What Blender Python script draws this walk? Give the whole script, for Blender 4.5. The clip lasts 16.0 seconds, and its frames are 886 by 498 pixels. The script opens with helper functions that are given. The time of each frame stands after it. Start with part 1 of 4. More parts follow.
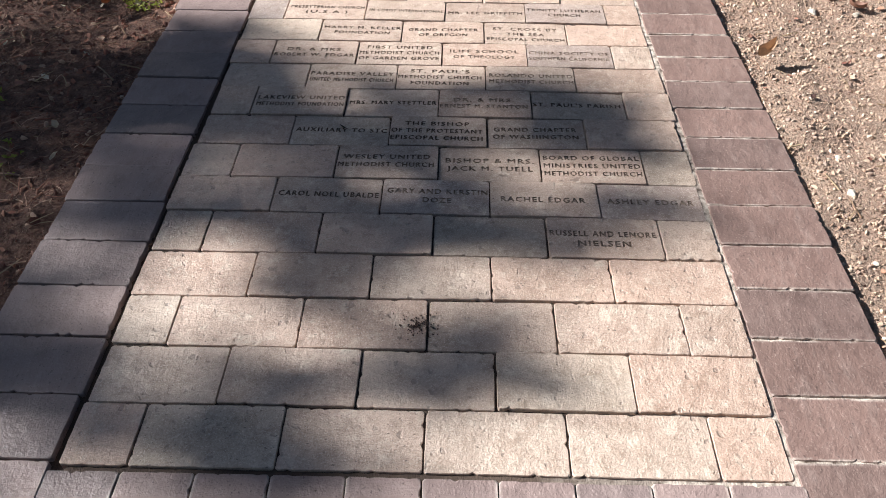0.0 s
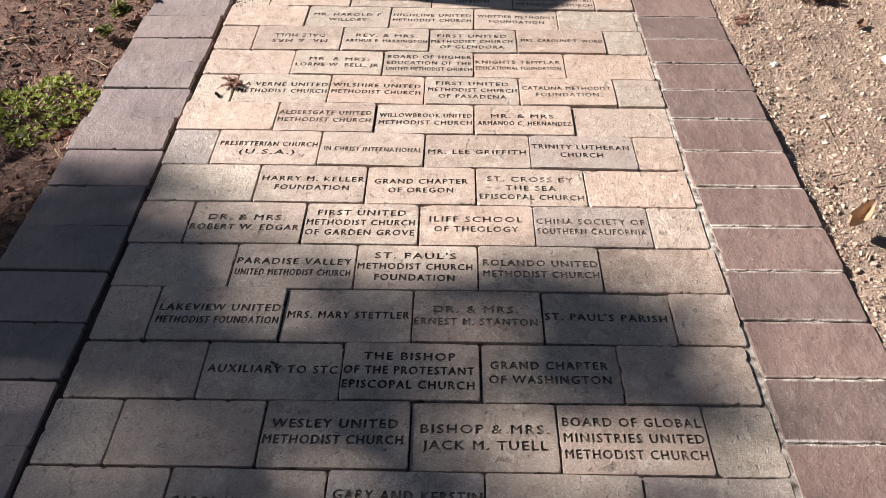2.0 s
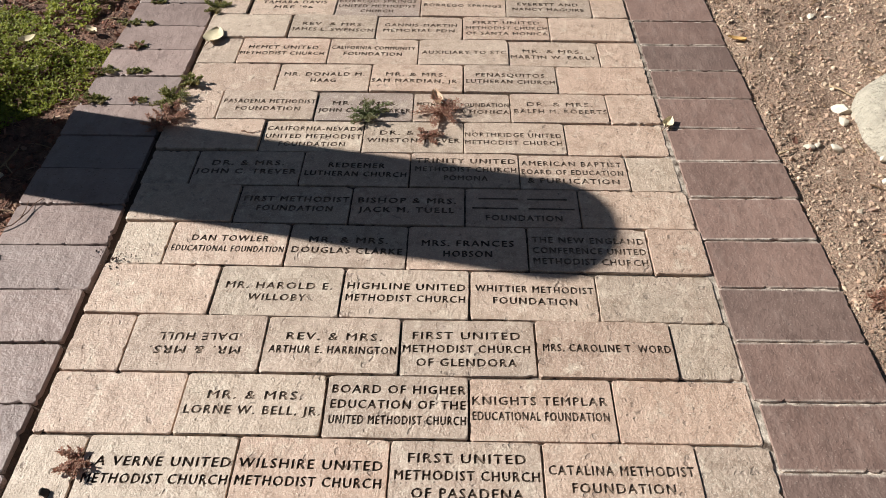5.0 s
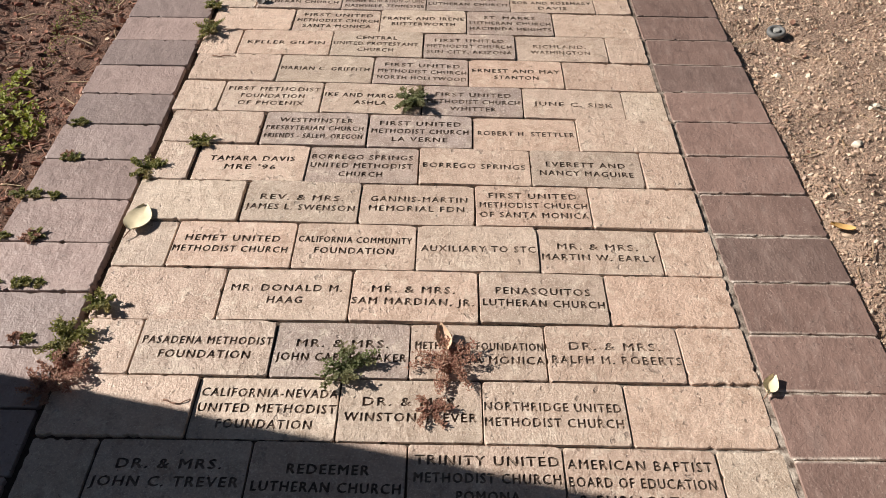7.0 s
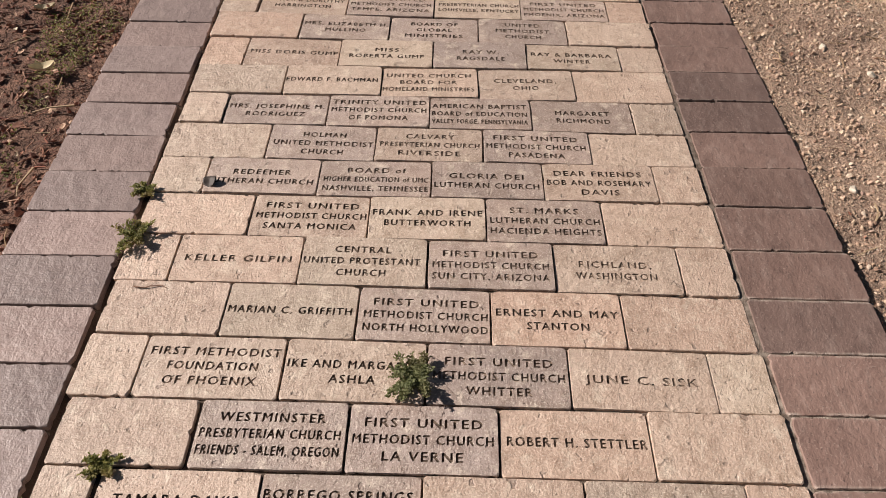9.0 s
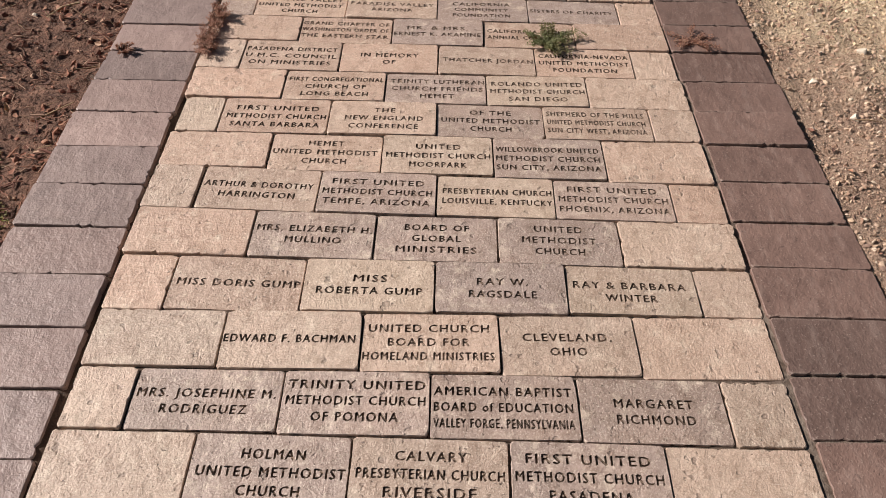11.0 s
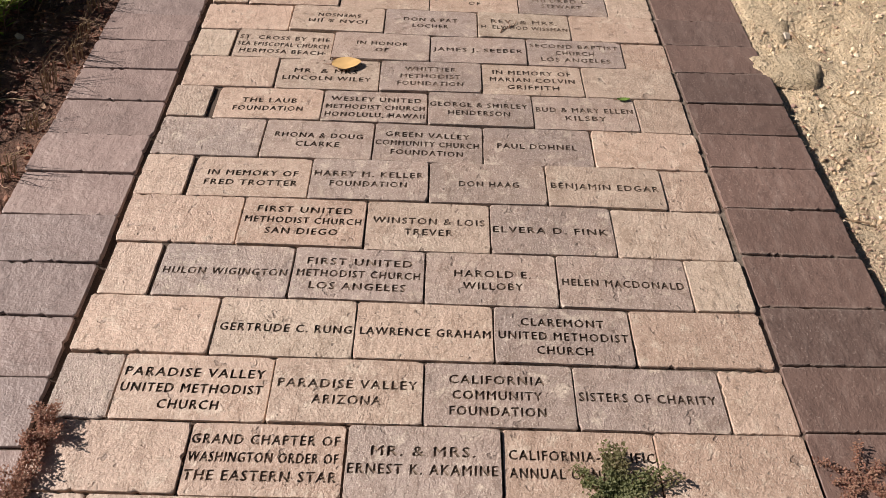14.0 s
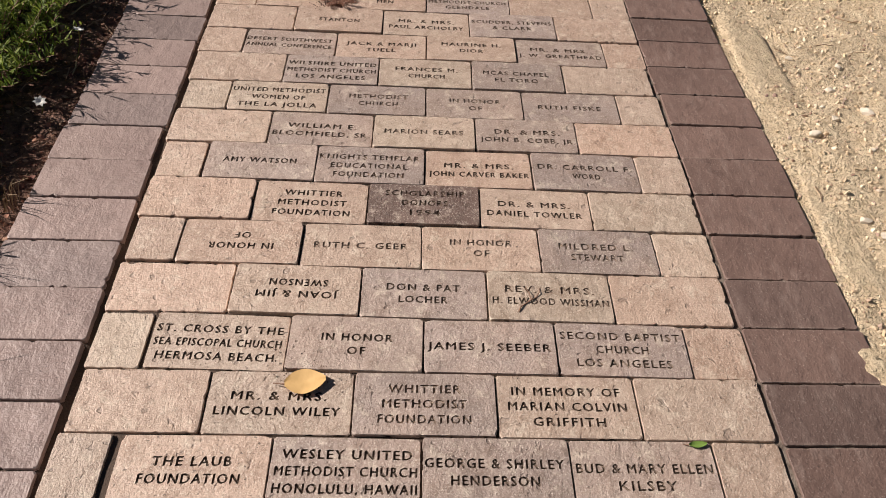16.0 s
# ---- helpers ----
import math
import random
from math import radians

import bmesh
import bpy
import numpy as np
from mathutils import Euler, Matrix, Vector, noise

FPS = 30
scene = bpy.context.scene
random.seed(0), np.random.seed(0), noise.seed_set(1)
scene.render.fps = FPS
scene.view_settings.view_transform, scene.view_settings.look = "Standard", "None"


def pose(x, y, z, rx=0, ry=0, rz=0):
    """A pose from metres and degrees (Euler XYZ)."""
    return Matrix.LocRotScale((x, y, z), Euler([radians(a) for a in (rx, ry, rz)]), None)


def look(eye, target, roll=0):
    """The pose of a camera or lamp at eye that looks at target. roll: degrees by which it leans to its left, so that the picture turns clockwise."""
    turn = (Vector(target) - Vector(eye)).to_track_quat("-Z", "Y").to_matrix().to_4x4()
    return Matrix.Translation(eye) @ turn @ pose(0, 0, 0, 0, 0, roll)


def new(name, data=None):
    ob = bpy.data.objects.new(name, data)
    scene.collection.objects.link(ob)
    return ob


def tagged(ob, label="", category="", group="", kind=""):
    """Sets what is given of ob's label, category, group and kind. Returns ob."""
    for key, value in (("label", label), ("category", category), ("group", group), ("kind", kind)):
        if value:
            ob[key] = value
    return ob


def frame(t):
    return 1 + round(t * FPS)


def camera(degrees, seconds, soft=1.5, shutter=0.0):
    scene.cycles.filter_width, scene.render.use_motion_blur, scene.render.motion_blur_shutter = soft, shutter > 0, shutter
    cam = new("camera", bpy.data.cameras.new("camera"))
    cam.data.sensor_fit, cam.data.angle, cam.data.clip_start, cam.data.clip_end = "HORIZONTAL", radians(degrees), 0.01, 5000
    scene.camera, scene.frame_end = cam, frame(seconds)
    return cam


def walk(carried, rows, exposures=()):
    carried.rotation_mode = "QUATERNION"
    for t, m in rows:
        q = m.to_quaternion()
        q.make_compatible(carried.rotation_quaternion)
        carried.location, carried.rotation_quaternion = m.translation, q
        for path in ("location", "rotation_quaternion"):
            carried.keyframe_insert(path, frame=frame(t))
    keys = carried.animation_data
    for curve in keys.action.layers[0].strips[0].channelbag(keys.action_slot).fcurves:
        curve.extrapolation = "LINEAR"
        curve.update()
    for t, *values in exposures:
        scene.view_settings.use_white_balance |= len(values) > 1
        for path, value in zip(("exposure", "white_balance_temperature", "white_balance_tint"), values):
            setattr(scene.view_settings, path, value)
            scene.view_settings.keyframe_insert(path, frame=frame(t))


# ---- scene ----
cam = camera(61.7, 16.0, soft=0.7)
PATH = [
    (0, (0.041, -0.483, 0.905), (0.012, 0.931, -0.51), 0.3),
    (0.5, (0.031, -0.31, 0.892), (0.01, 1.102, -0.524), 0.2),
    (1, (0.032, -0.155, 0.892), (0.015, 1.254, -0.528), 0.1),
    (1.5, (0.053, -0.012, 0.893), (0.033, 1.393, -0.531), 0.1),
    (2, (0.057, 0.142, 0.881), (0.041, 1.543, -0.546), 0.2),
    (2.5, (0.049, 0.303, 0.871), (0.035, 1.7, -0.559), 0.2),
    (3, (0.025, 0.481, 0.873), (0.012, 1.872, -0.564), 0.0),
    (3.5, (0.035, 0.599, 0.866), (0.021, 1.987, -0.573), -0.1),
    (4, (0.059, 0.707, 0.873), (0.043, 2.094, -0.569), -0.1),
    (4.5, (0.074, 0.872, 0.88), (0.061, 2.255, -0.565), 0.1),
    (4.7, (0.077, 0.937, 0.888), (0.064, 2.32, -0.556), 0.1),
    (6.8, (0.03, 1.574, 0.882), (0.052, 2.956, -0.563), 1.3),
    (7, (0.037, 1.644, 0.876), (0.059, 3.027, -0.569), 1.4),
    (7.5, (0.038, 1.799, 0.89), (0.064, 3.18, -0.556), 1.4),
    (8, (0.043, 1.97, 0.889), (0.07, 3.342, -0.565), 1.4),
    (8.5, (0.023, 2.165, 0.885), (0.05, 3.527, -0.579), 1.5),
    (9, (0.016, 2.316, 0.893), (0.04, 3.67, -0.579), 1.7),
    (9.5, (0.013, 2.515, 0.88), (0.036, 3.859, -0.6), 2.0),
    (9.7, (0.016, 2.594, 0.881), (0.038, 3.933, -0.604), 2.1),
    (11.8, (-0.004, 3.21, 0.869), (0.027, 4.554, -0.612), 1.9),
    (12, (-0.002, 3.273, 0.867), (0.031, 4.615, -0.615), 2.1),
    (12.5, (0.017, 3.453, 0.866), (0.052, 4.793, -0.619), 2.3),
    (13, (0.016, 3.624, 0.875), (0.057, 4.962, -0.611), 2.5),
    (13.5, (0.012, 3.845, 0.874), (0.059, 5.183, -0.612), 2.7),
    (14, (-0.003, 3.993, 0.866), (0.052, 5.334, -0.617), 3.1),
    (14.5, (-0.002, 4.134, 0.862), (0.061, 5.477, -0.618), 3.7),
    (15, (-0.003, 4.303, 0.891), (0.074, 5.644, -0.591), 4.2),
    (15.5, (-0.018, 4.486, 0.904), (0.074, 5.831, -0.573), 4.4),
    (16, (-0.029, 4.693, 0.918), (0.075, 6.042, -0.555), 4.6),
]
EXPOSURES = [(0, 0.56, 5790, 7), (1.5, 0.50, 5860, 7), (3, 0.22, 5940, 7), (4.7, -0.02, 6080, 5), (7, 0.0, 6370, 9), (9, -0.20, 6550, 13), (12, -0.23, 6540, 14), (16, -0.27, 6560, 13)]
walk(cam, [(t, look(eye, target, roll)) for t, eye, target, roll in PATH], EXPOSURES)

# ---- light ----
SUN_AZ = (-0.979, 0.203)          # towards the sun, on the ground
SUN_EL = radians(34)
to_sun = Vector((SUN_AZ[0] * math.cos(SUN_EL), SUN_AZ[1] * math.cos(SUN_EL), math.sin(SUN_EL)))

world = bpy.data.worlds.new("sky")
world.use_nodes = True
scene.world = world
sky = world.node_tree.nodes.new("ShaderNodeTexSky")
sky.sky_type, sky.sun_disc = "NISHITA", False
sky.sun_elevation, sky.sun_rotation = SUN_EL, math.atan2(SUN_AZ[0], SUN_AZ[1])
world.node_tree.links.new(sky.outputs[0], world.node_tree.nodes["Background"].inputs[0])
world.node_tree.nodes["Background"].inputs[1].default_value = 0.03

sun_data = bpy.data.lights.new("sun", "SUN")
sun_data.energy, sun_data.angle, sun_data.color = 7.9, radians(0.6), (1.0, 0.93, 0.85)
sun = new("sun", sun_data)
sun.matrix_world = look(to_sun * 20, (0, 0, 0))


# ---- materials ----
class Mat:
    """A small builder for node materials."""

    def __init__(self, name, rough=0.85, coords="Object"):
        self.m = bpy.data.materials.new(name)
        self.m.use_nodes = True
        self.t = self.m.node_tree
        self.b = self.t.nodes["Principled BSDF"]
        self.b.inputs["Roughness"].default_value = rough
        tc = self.t.nodes.new("ShaderNodeTexCoord")
        self.co = tc.outputs[coords]
        self.info = self.t.nodes.new("ShaderNodeObjectInfo")

    def put(self, sock, v):
        if isinstance(v, bpy.types.NodeSocket):
            self.t.links.new(v, sock)
        else:
            sock.default_value = v

    def shift(self):
        """Moves the texture by a random amount for each object."""
        n = self.t.nodes.new("ShaderNodeVectorMath")
        n.operation = "MULTIPLY_ADD"
        c = self.t.nodes.new("ShaderNodeCombineXYZ")
        for i in range(3):
            self.t.links.new(self.info.outputs["Random"], c.inputs[i])
        self.t.links.new(c.outputs[0], n.inputs[0])
        n.inputs[1].default_value = (37, 53, 71)
        self.t.links.new(self.co, n.inputs[2])
        self.co = n.outputs[0]
        return self

    def stretch(self, s):
        n = self.t.nodes.new("ShaderNodeVectorMath")
        n.operation = "MULTIPLY"
        self.t.links.new(self.co, n.inputs[0])
        n.inputs[1].default_value = s
        return n.outputs[0]

    def noise(self, scale, detail=4, rough=0.55, co=None):
        n = self.t.nodes.new("ShaderNodeTexNoise")
        self.t.links.new(co or self.co, n.inputs["Vector"])
        n.inputs["Scale"].default_value, n.inputs["Detail"].default_value, n.inputs["Roughness"].default_value = scale, detail, rough
        return n.outputs["Fac"]

    def cells(self, scale, co=None, out="Distance"):
        n = self.t.nodes.new("ShaderNodeTexVoronoi")
        self.t.links.new(co or self.co, n.inputs["Vector"])
        n.inputs["Scale"].default_value = scale
        return n.outputs[out]

    def ramp(self, v, a, b, lo=0.0, hi=1.0):
        n = self.t.nodes.new("ShaderNodeMapRange")
        self.put(n.inputs[0], v)
        n.inputs[1].default_value, n.inputs[2].default_value, n.inputs[3].default_value, n.inputs[4].default_value = a, b, lo, hi
        return n.outputs[0]

    def mix(self, f, a, b, mode="MIX"):
        n = self.t.nodes.new("ShaderNodeMix")
        n.data_type, n.blend_type = "RGBA", mode
        self.put(n.inputs[0], f)
        self.put(n.inputs[6], (*a, 1) if isinstance(a, tuple) else a)
        self.put(n.inputs[7], (*b, 1) if isinstance(b, tuple) else b)
        return n.outputs[2]

    def math(self, op, a, b=0.0):
        n = self.t.nodes.new("ShaderNodeMath")
        n.operation = op
        self.put(n.inputs[0], a)
        self.put(n.inputs[1], b)
        return n.outputs[0]

    def axis(self, i, co=None):
        n = self.t.nodes.new("ShaderNodeSeparateXYZ")
        self.t.links.new(co or self.co, n.inputs[0])
        return n.outputs[i]

    def island(self):
        n = self.t.nodes.new("ShaderNodeNewGeometry")
        return n.outputs["Random Per Island"]

    def color(self, c):
        self.put(self.b.inputs["Base Color"], (*c, 1) if isinstance(c, tuple) else c)
        return self

    def bump(self, h, dist, strength=1.0):
        n = self.t.nodes.new("ShaderNodeBump")
        n.inputs["Strength"].default_value, n.inputs["Distance"].default_value = strength, dist
        self.put(n.inputs["Height"], h)
        if self.b.inputs["Normal"].is_linked:
            self.t.links.new(self.b.inputs["Normal"].links[0].from_socket, n.inputs["Normal"])
        self.t.links.new(n.outputs[0], self.b.inputs["Normal"])
        return self


def tan_material():
    m = Mat("tan_clay", 0.56).shift()
    m.b.inputs["Specular IOR Level"].default_value = 1.0
    base = m.info.outputs["Color"]
    own = m.info.outputs["Random"]
    c = m.mix(m.ramp(m.noise(16, 4, 0.6), 0.32, 0.70), base, (0.84, 0.81, 0.78), "MULTIPLY")
    c = m.mix(m.ramp(m.noise(7, 2), 0.45, 0.75, 0, 0.4), c, (0.62, 0.44, 0.345))
    # mottled scuffs and grime
    c = m.mix(m.ramp(m.noise(46, 5, 0.7), 0.48, 0.64, 0, 0.75), c, (0.70, 0.65, 0.60), "MULTIPLY")
    c = m.mix(m.ramp(m.noise(34, 5, 0.72), 0.54, 0.68, 0, 0.55), c, (0.84, 0.72, 0.58))
    fine = m.noise(260, 4, 0.75)
    c = m.mix(m.ramp(fine, 0.30, 0.66, 0.75, 0.0), c, (0.62, 0.58, 0.55), "MULTIPLY")
    c = m.mix(m.ramp(m.noise(420, 2, 0.6), 0.56, 0.70, 0, 0.5), c, (0.84, 0.74, 0.62))
    # pores: dark pits, many on some bricks and few on others
    many = m.ramp(own, 0, 1, 0.255, 0.335)
    pit = m.math("MULTIPLY", m.math("SUBTRACT", many, m.noise(210, 2, 0.6, m.stretch((0.75, 1.0, 1.0)))), 26.0)
    pit = m.ramp(pit, 0.0, 1.0)
    rare = m.ramp(m.noise(55, 2), 0.29, 0.34, 1, 0)
    c = m.mix(m.math("MULTIPLY", pit, 0.8), c, (0.14, 0.095, 0.07))
    c = m.mix(m.math("MULTIPLY", rare, 0.4), c, (0.16, 0.11, 0.085))
    m.color(c)
    m.bump(m.math("SUBTRACT", m.math("MULTIPLY", fine, 0.9), m.math("MULTIPLY", pit, 0.8)), 0.0019, 0.9)
    m.bump(m.math("SUBTRACT", m.noise(46, 5, 0.65), m.math("MULTIPLY", rare, 0.3)), 0.0040, 0.85)
    return m.m


def letter_material():
    m = Mat("engraved_recess", 0.95).shift()
    # dark base holds both dirt and painted shade of the cut
    c = m.mix(m.ramp(m.noise(160, 3), 0.35, 0.7), (0.07, 0.046, 0.032), (0.21, 0.145, 0.105))
    # some recesses are dusty or worn
    own = m.ramp(m.info.outputs["Random"], 0.15, 1.0, 0.0, 0.7)
    m.color(m.mix(m.math("MULTIPLY", own, m.ramp(m.noise(90, 3), 0.3, 0.62)), c, (0.50, 0.385, 0.30)))
    m.bump(m.noise(500, 2), 0.0012, 0.7)
    return m.m


def brown_material():
    m = Mat("brown_clay", 0.56)
    m.b.inputs["Specular IOR Level"].default_value = 0.6
    own = m.co
    m.shift()
    base = m.info.outputs["Color"]
    c = m.mix(m.ramp(m.noise(9, 4), 0.3, 0.7), base, (0.76, 0.74, 0.74), "MULTIPLY")
    c = m.mix(m.ramp(m.noise(30, 5, 0.7), 0.50, 0.68, 0, 0.5), c, (0.62, 0.60, 0.60), "MULTIPLY")
    streak = m.noise(60, 4, 0.6, m.stretch((1.0, 0.35, 1.0)))
    c = m.mix(m.ramp(streak, 0.52, 0.74, 0, 0.20), c, (0.47, 0.37, 0.32))
    speck = m.noise(300, 2, 0.6)
    c = m.mix(m.ramp(speck, 0.60, 0.72, 0, 0.30), c, (0.58, 0.47, 0.40))
    c = m.mix(m.ramp(m.noise(210, 2, 0.5), 0.29, 0.35, 0.55, 0), c, (0.06, 0.04, 0.035))
    # pale grout dust left along the long edges of some bricks
    edge = m.ramp(m.math("ABSOLUTE", m.axis(1, own)), 0.0445, 0.0490)
    dust = m.math("MULTIPLY", m.math("MULTIPLY", edge, m.ramp(m.noise(45, 4, 0.7, m.stretch((0.5, 1, 1))), 0.40, 0.58)), m.info.outputs["Alpha"])
    c = m.mix(dust, c, (0.76, 0.66, 0.56))
    m.color(c)
    m.bump(m.math("ADD", m.math("MULTIPLY", streak, 0.4), m.math("MULTIPLY", speck, 0.5)), 0.0018, 0.8)
    m.bump(m.noise(30, 5, 0.65), 0.0055, 0.8)
    return m.m


def soil_material():
    m = Mat("bare_ground", 0.95)
    x = m.axis(0)
    y = m.axis(1)
    wob = m.ramp(m.noise(3, 3), 0.2, 0.8, -0.25, 0.25)
    right = m.ramp(m.math("ADD", x, wob), -0.2, 0.2)
    n1, n2, n3 = m.noise(5, 5, 0.6), m.noise(40, 4, 0.65), m.noise(230, 3, 0.7)
    dark = m.mix(m.ramp(n2, 0.35, 0.68), (0.10, 0.048, 0.032), (0.31, 0.165, 0.112))
    dark = m.mix(m.ramp(n3, 0.5, 0.7, 0, 0.6), dark, (0.38, 0.23, 0.155))
    sand = m.mix(m.ramp(n1, 0.35, 0.65), (0.36, 0.23, 0.165), (0.52, 0.36, 0.26))
    sand = m.mix(m.ramp(n2, 0.4, 0.7, 0, 0.65), sand, (0.24, 0.15, 0.105))
    sand = m.mix(m.ramp(n3, 0.5, 0.68, 0, 0.75), sand, (0.66, 0.52, 0.39))
    far = m.math("MULTIPLY", m.math("MINIMUM", m.math("SUBTRACT", x, 0.72), 0.4), 1.6)
    pale = m.ramp(m.math("ADD", m.math("ADD", y, far), m.ramp(n1, 0.2, 0.8, -0.5, 0.5)), 4.3, 5.1)
    sand = m.mix(pale, sand, m.mix(m.ramp(n2, 0.3, 0.7), (0.64, 0.48, 0.305), (0.84, 0.68, 0.47)))
    m.color(m.mix(right, dark, sand))
    m.bump(m.math("ADD", n2, m.math("MULTIPLY", n3, 0.45)), 0.022, 0.95)
    m.bump(m.noise(110, 3, 0.7), 0.010, 0.9)
    return m.m


def joint_material():
    m = Mat("joint_sand", 0.95)
    n = m.noise(60, 4, 0.6)
    n3 = m.noise(350, 2)
    side = m.ramp(m.math("ADD", m.axis(0), m.ramp(m.noise(4, 2), 0.2, 0.8, -0.3, 0.3)), 0.1, 0.55)
    early = m.ramp(m.axis(1), 1.8, 3.2, 1, 0.25)
    f = m.math("MULTIPLY", m.math("MULTIPLY", side, early), m.ramp(n, 0.35, 0.6))
    c = m.mix(f, m.mix(n3, (0.045, 0.03, 0.022), (0.13, 0.09, 0.066)), (0.62, 0.53, 0.44))
    m.color(c)
    m.bump(n3, 0.002, 0.8)
    return m.m


def island_material(name, cols, rough=0.85, bump=0.002, scale=90):
    """Small loose pieces, each with its own shade."""
    m = Mat(name, rough)
    r = m.island()
    c = cols[0]
    for i, k in enumerate(cols[1:], 1):
        c = m.mix(m.ramp(r, i / len(cols) - 0.08, i / len(cols) + 0.08), c, k)
    n = m.noise(scale, 4, 0.6)
    c = m.mix(m.ramp(n, 0.35, 0.7, 0, 0.6), c, (0.62, 0.56, 0.5), "MULTIPLY")
    m.color(c).bump(n, bump, 0.6)
    return m.m


def leaf_material(name, a, b, tip=None, through_light=0.45):
    m = Mat(name, 0.6)
    c = m.mix(m.island(), a, b)
    c = m.mix(m.ramp(m.noise(25, 3), 0.45, 0.75, 0, 0.6), c, tip or tuple(k * 0.6 for k in a))
    m.color(c)
    m.bump(m.noise(200, 2), 0.0006, 0.5)
    # thin leaves let some light through
    thin = m.t.nodes.new("ShaderNodeBsdfTranslucent")
    m.put(thin.inputs["Color"], c)
    both = m.t.nodes.new("ShaderNodeMixShader")
    both.inputs[0].default_value = through_light
    out = m.t.nodes["Material Output"]
    m.t.links.new(m.b.outputs[0], both.inputs[1])
    m.t.links.new(thin.outputs[0], both.inputs[2])
    m.t.links.new(both.outputs[0], out.inputs["Surface"])
    return m.m


def concrete_material():
    m = Mat("rough_concrete", 0.9)
    n, f = m.noise(18, 5, 0.65), m.noise(140, 3, 0.6)
    c = m.mix(m.ramp(n, 0.35, 0.7), (0.50, 0.445, 0.36), (0.34, 0.30, 0.24))
    c = m.mix(m.ramp(f, 0.6, 0.72, 0, 0.5), c, (0.36, 0.33, 0.28))
    m.color(c).bump(m.math("ADD", n, m.math("MULTIPLY", f, 0.6)), 0.020, 0.95)
    m.bump(m.ramp(m.cells(26), 0.0, 0.28), 0.006, 0.6)
    return m.m


def paint_material():
    m = Mat("grey_paint", 0.5)
    n = m.noise(60, 4)
    m.color(m.mix(m.ramp(n, 0.4, 0.75), (0.19, 0.16, 0.135), (0.25, 0.215, 0.185)))
    m.bump(m.noise(300, 2), 0.0006, 0.4)
    return m.m


TAN, BROWN, LETTER = tan_material(), brown_material(), letter_material()
SOIL, JOINT = soil_material(), joint_material()
GRAVEL = island_material("pale_gravel", [(0.38, 0.25, 0.175), (0.66, 0.52, 0.38), (0.44, 0.29, 0.215), (0.72, 0.61, 0.48), (0.28, 0.175, 0.14), (0.60, 0.46, 0.345), (0.52, 0.36, 0.265)])
CHIPS = island_material("earthy_chips", [(0.36, 0.24, 0.17), (0.54, 0.40, 0.285), (0.44, 0.30, 0.215), (0.62, 0.48, 0.35), (0.30, 0.19, 0.135)])
STONE = island_material("pale_stone", [(0.58, 0.47, 0.36), (0.50, 0.39, 0.30), (0.68, 0.60, 0.49), (0.44, 0.36, 0.30)], bump=0.004, scale=40)
LITTER = island_material("bark_litter", [(0.16, 0.06, 0.04), (0.34, 0.165, 0.11), (0.09, 0.045, 0.035), (0.42, 0.22, 0.14), (0.28, 0.105, 0.065), (0.54, 0.36, 0.25)])
GRIT = island_material("sand_grit", [(0.68, 0.52, 0.34), (0.82, 0.67, 0.47), (0.60, 0.45, 0.30), (0.86, 0.74, 0.56)])
PALEBITS = island_material("pale_leaf_bits", [(0.70, 0.60, 0.44), (0.56, 0.44, 0.30), (0.76, 0.70, 0.58)])
STRAW = island_material("dry_straw", [(0.34, 0.23, 0.13), (0.48, 0.36, 0.22), (0.24, 0.15, 0.09)])
GREEN = leaf_material("weed_green", (0.13, 0.145, 0.035), (0.36, 0.33, 0.10), (0.36, 0.22, 0.12))
COVER = leaf_material("cover_green", (0.20, 0.235, 0.03), (0.50, 0.50, 0.09), (0.30, 0.30, 0.06))
GREYGREEN = leaf_material("spurge_green", (0.13, 0.15, 0.055), (0.27, 0.28, 0.13), (0.26, 0.18, 0.10))
RUST = leaf_material("rusty_weed", (0.36, 0.17, 0.125), (0.46, 0.29, 0.20), (0.28, 0.14, 0.09))
BUSH = leaf_material("bush_green", (0.08, 0.15, 0.02), (0.33, 0.40, 0.06), (0.36, 0.40, 0.08))
TREELEAF = leaf_material("tree_leaf", (0.05, 0.09, 0.025), (0.09, 0.13, 0.04), None, 0.15)
STEM = island_material("stem_brown", [(0.20, 0.11, 0.07), (0.26, 0.15, 0.10)])
BARK = island_material("tree_bark", [(0.16, 0.12, 0.09), (0.19, 0.145, 0.11)], bump=0.01, scale=30)
CONCRETE, PAINT = concrete_material(), paint_material()


def plain_leaf(name, a, b):
    m = Mat(name, 0.65)
    m.color(m.mix(m.ramp(m.noise(60, 4), 0.35, 0.7), a, b)).bump(m.noise(120, 3), 0.001, 0.5)
    return m.m


# ---- building helpers ----
def mesh_of(name, verts, faces, mat, smooth=False):
    me = bpy.data.meshes.new(name)
    me.from_pydata(verts, [], faces)
    me.materials.append(mat)
    if smooth:
        me.polygons.foreach_set("use_smooth", [True] * len(me.polygons))
    me.update()
    return me


def part(name, me, parent, m=None, label=""):
    ob = new(name, me)
    ob.parent = parent
    if m is not None:
        ob.matrix_basis = m
    return tagged(ob, label)


def empty(name, m):
    ob = new(name)
    ob.empty_display_size = 0.05
    ob.matrix_basis = m
    return ob


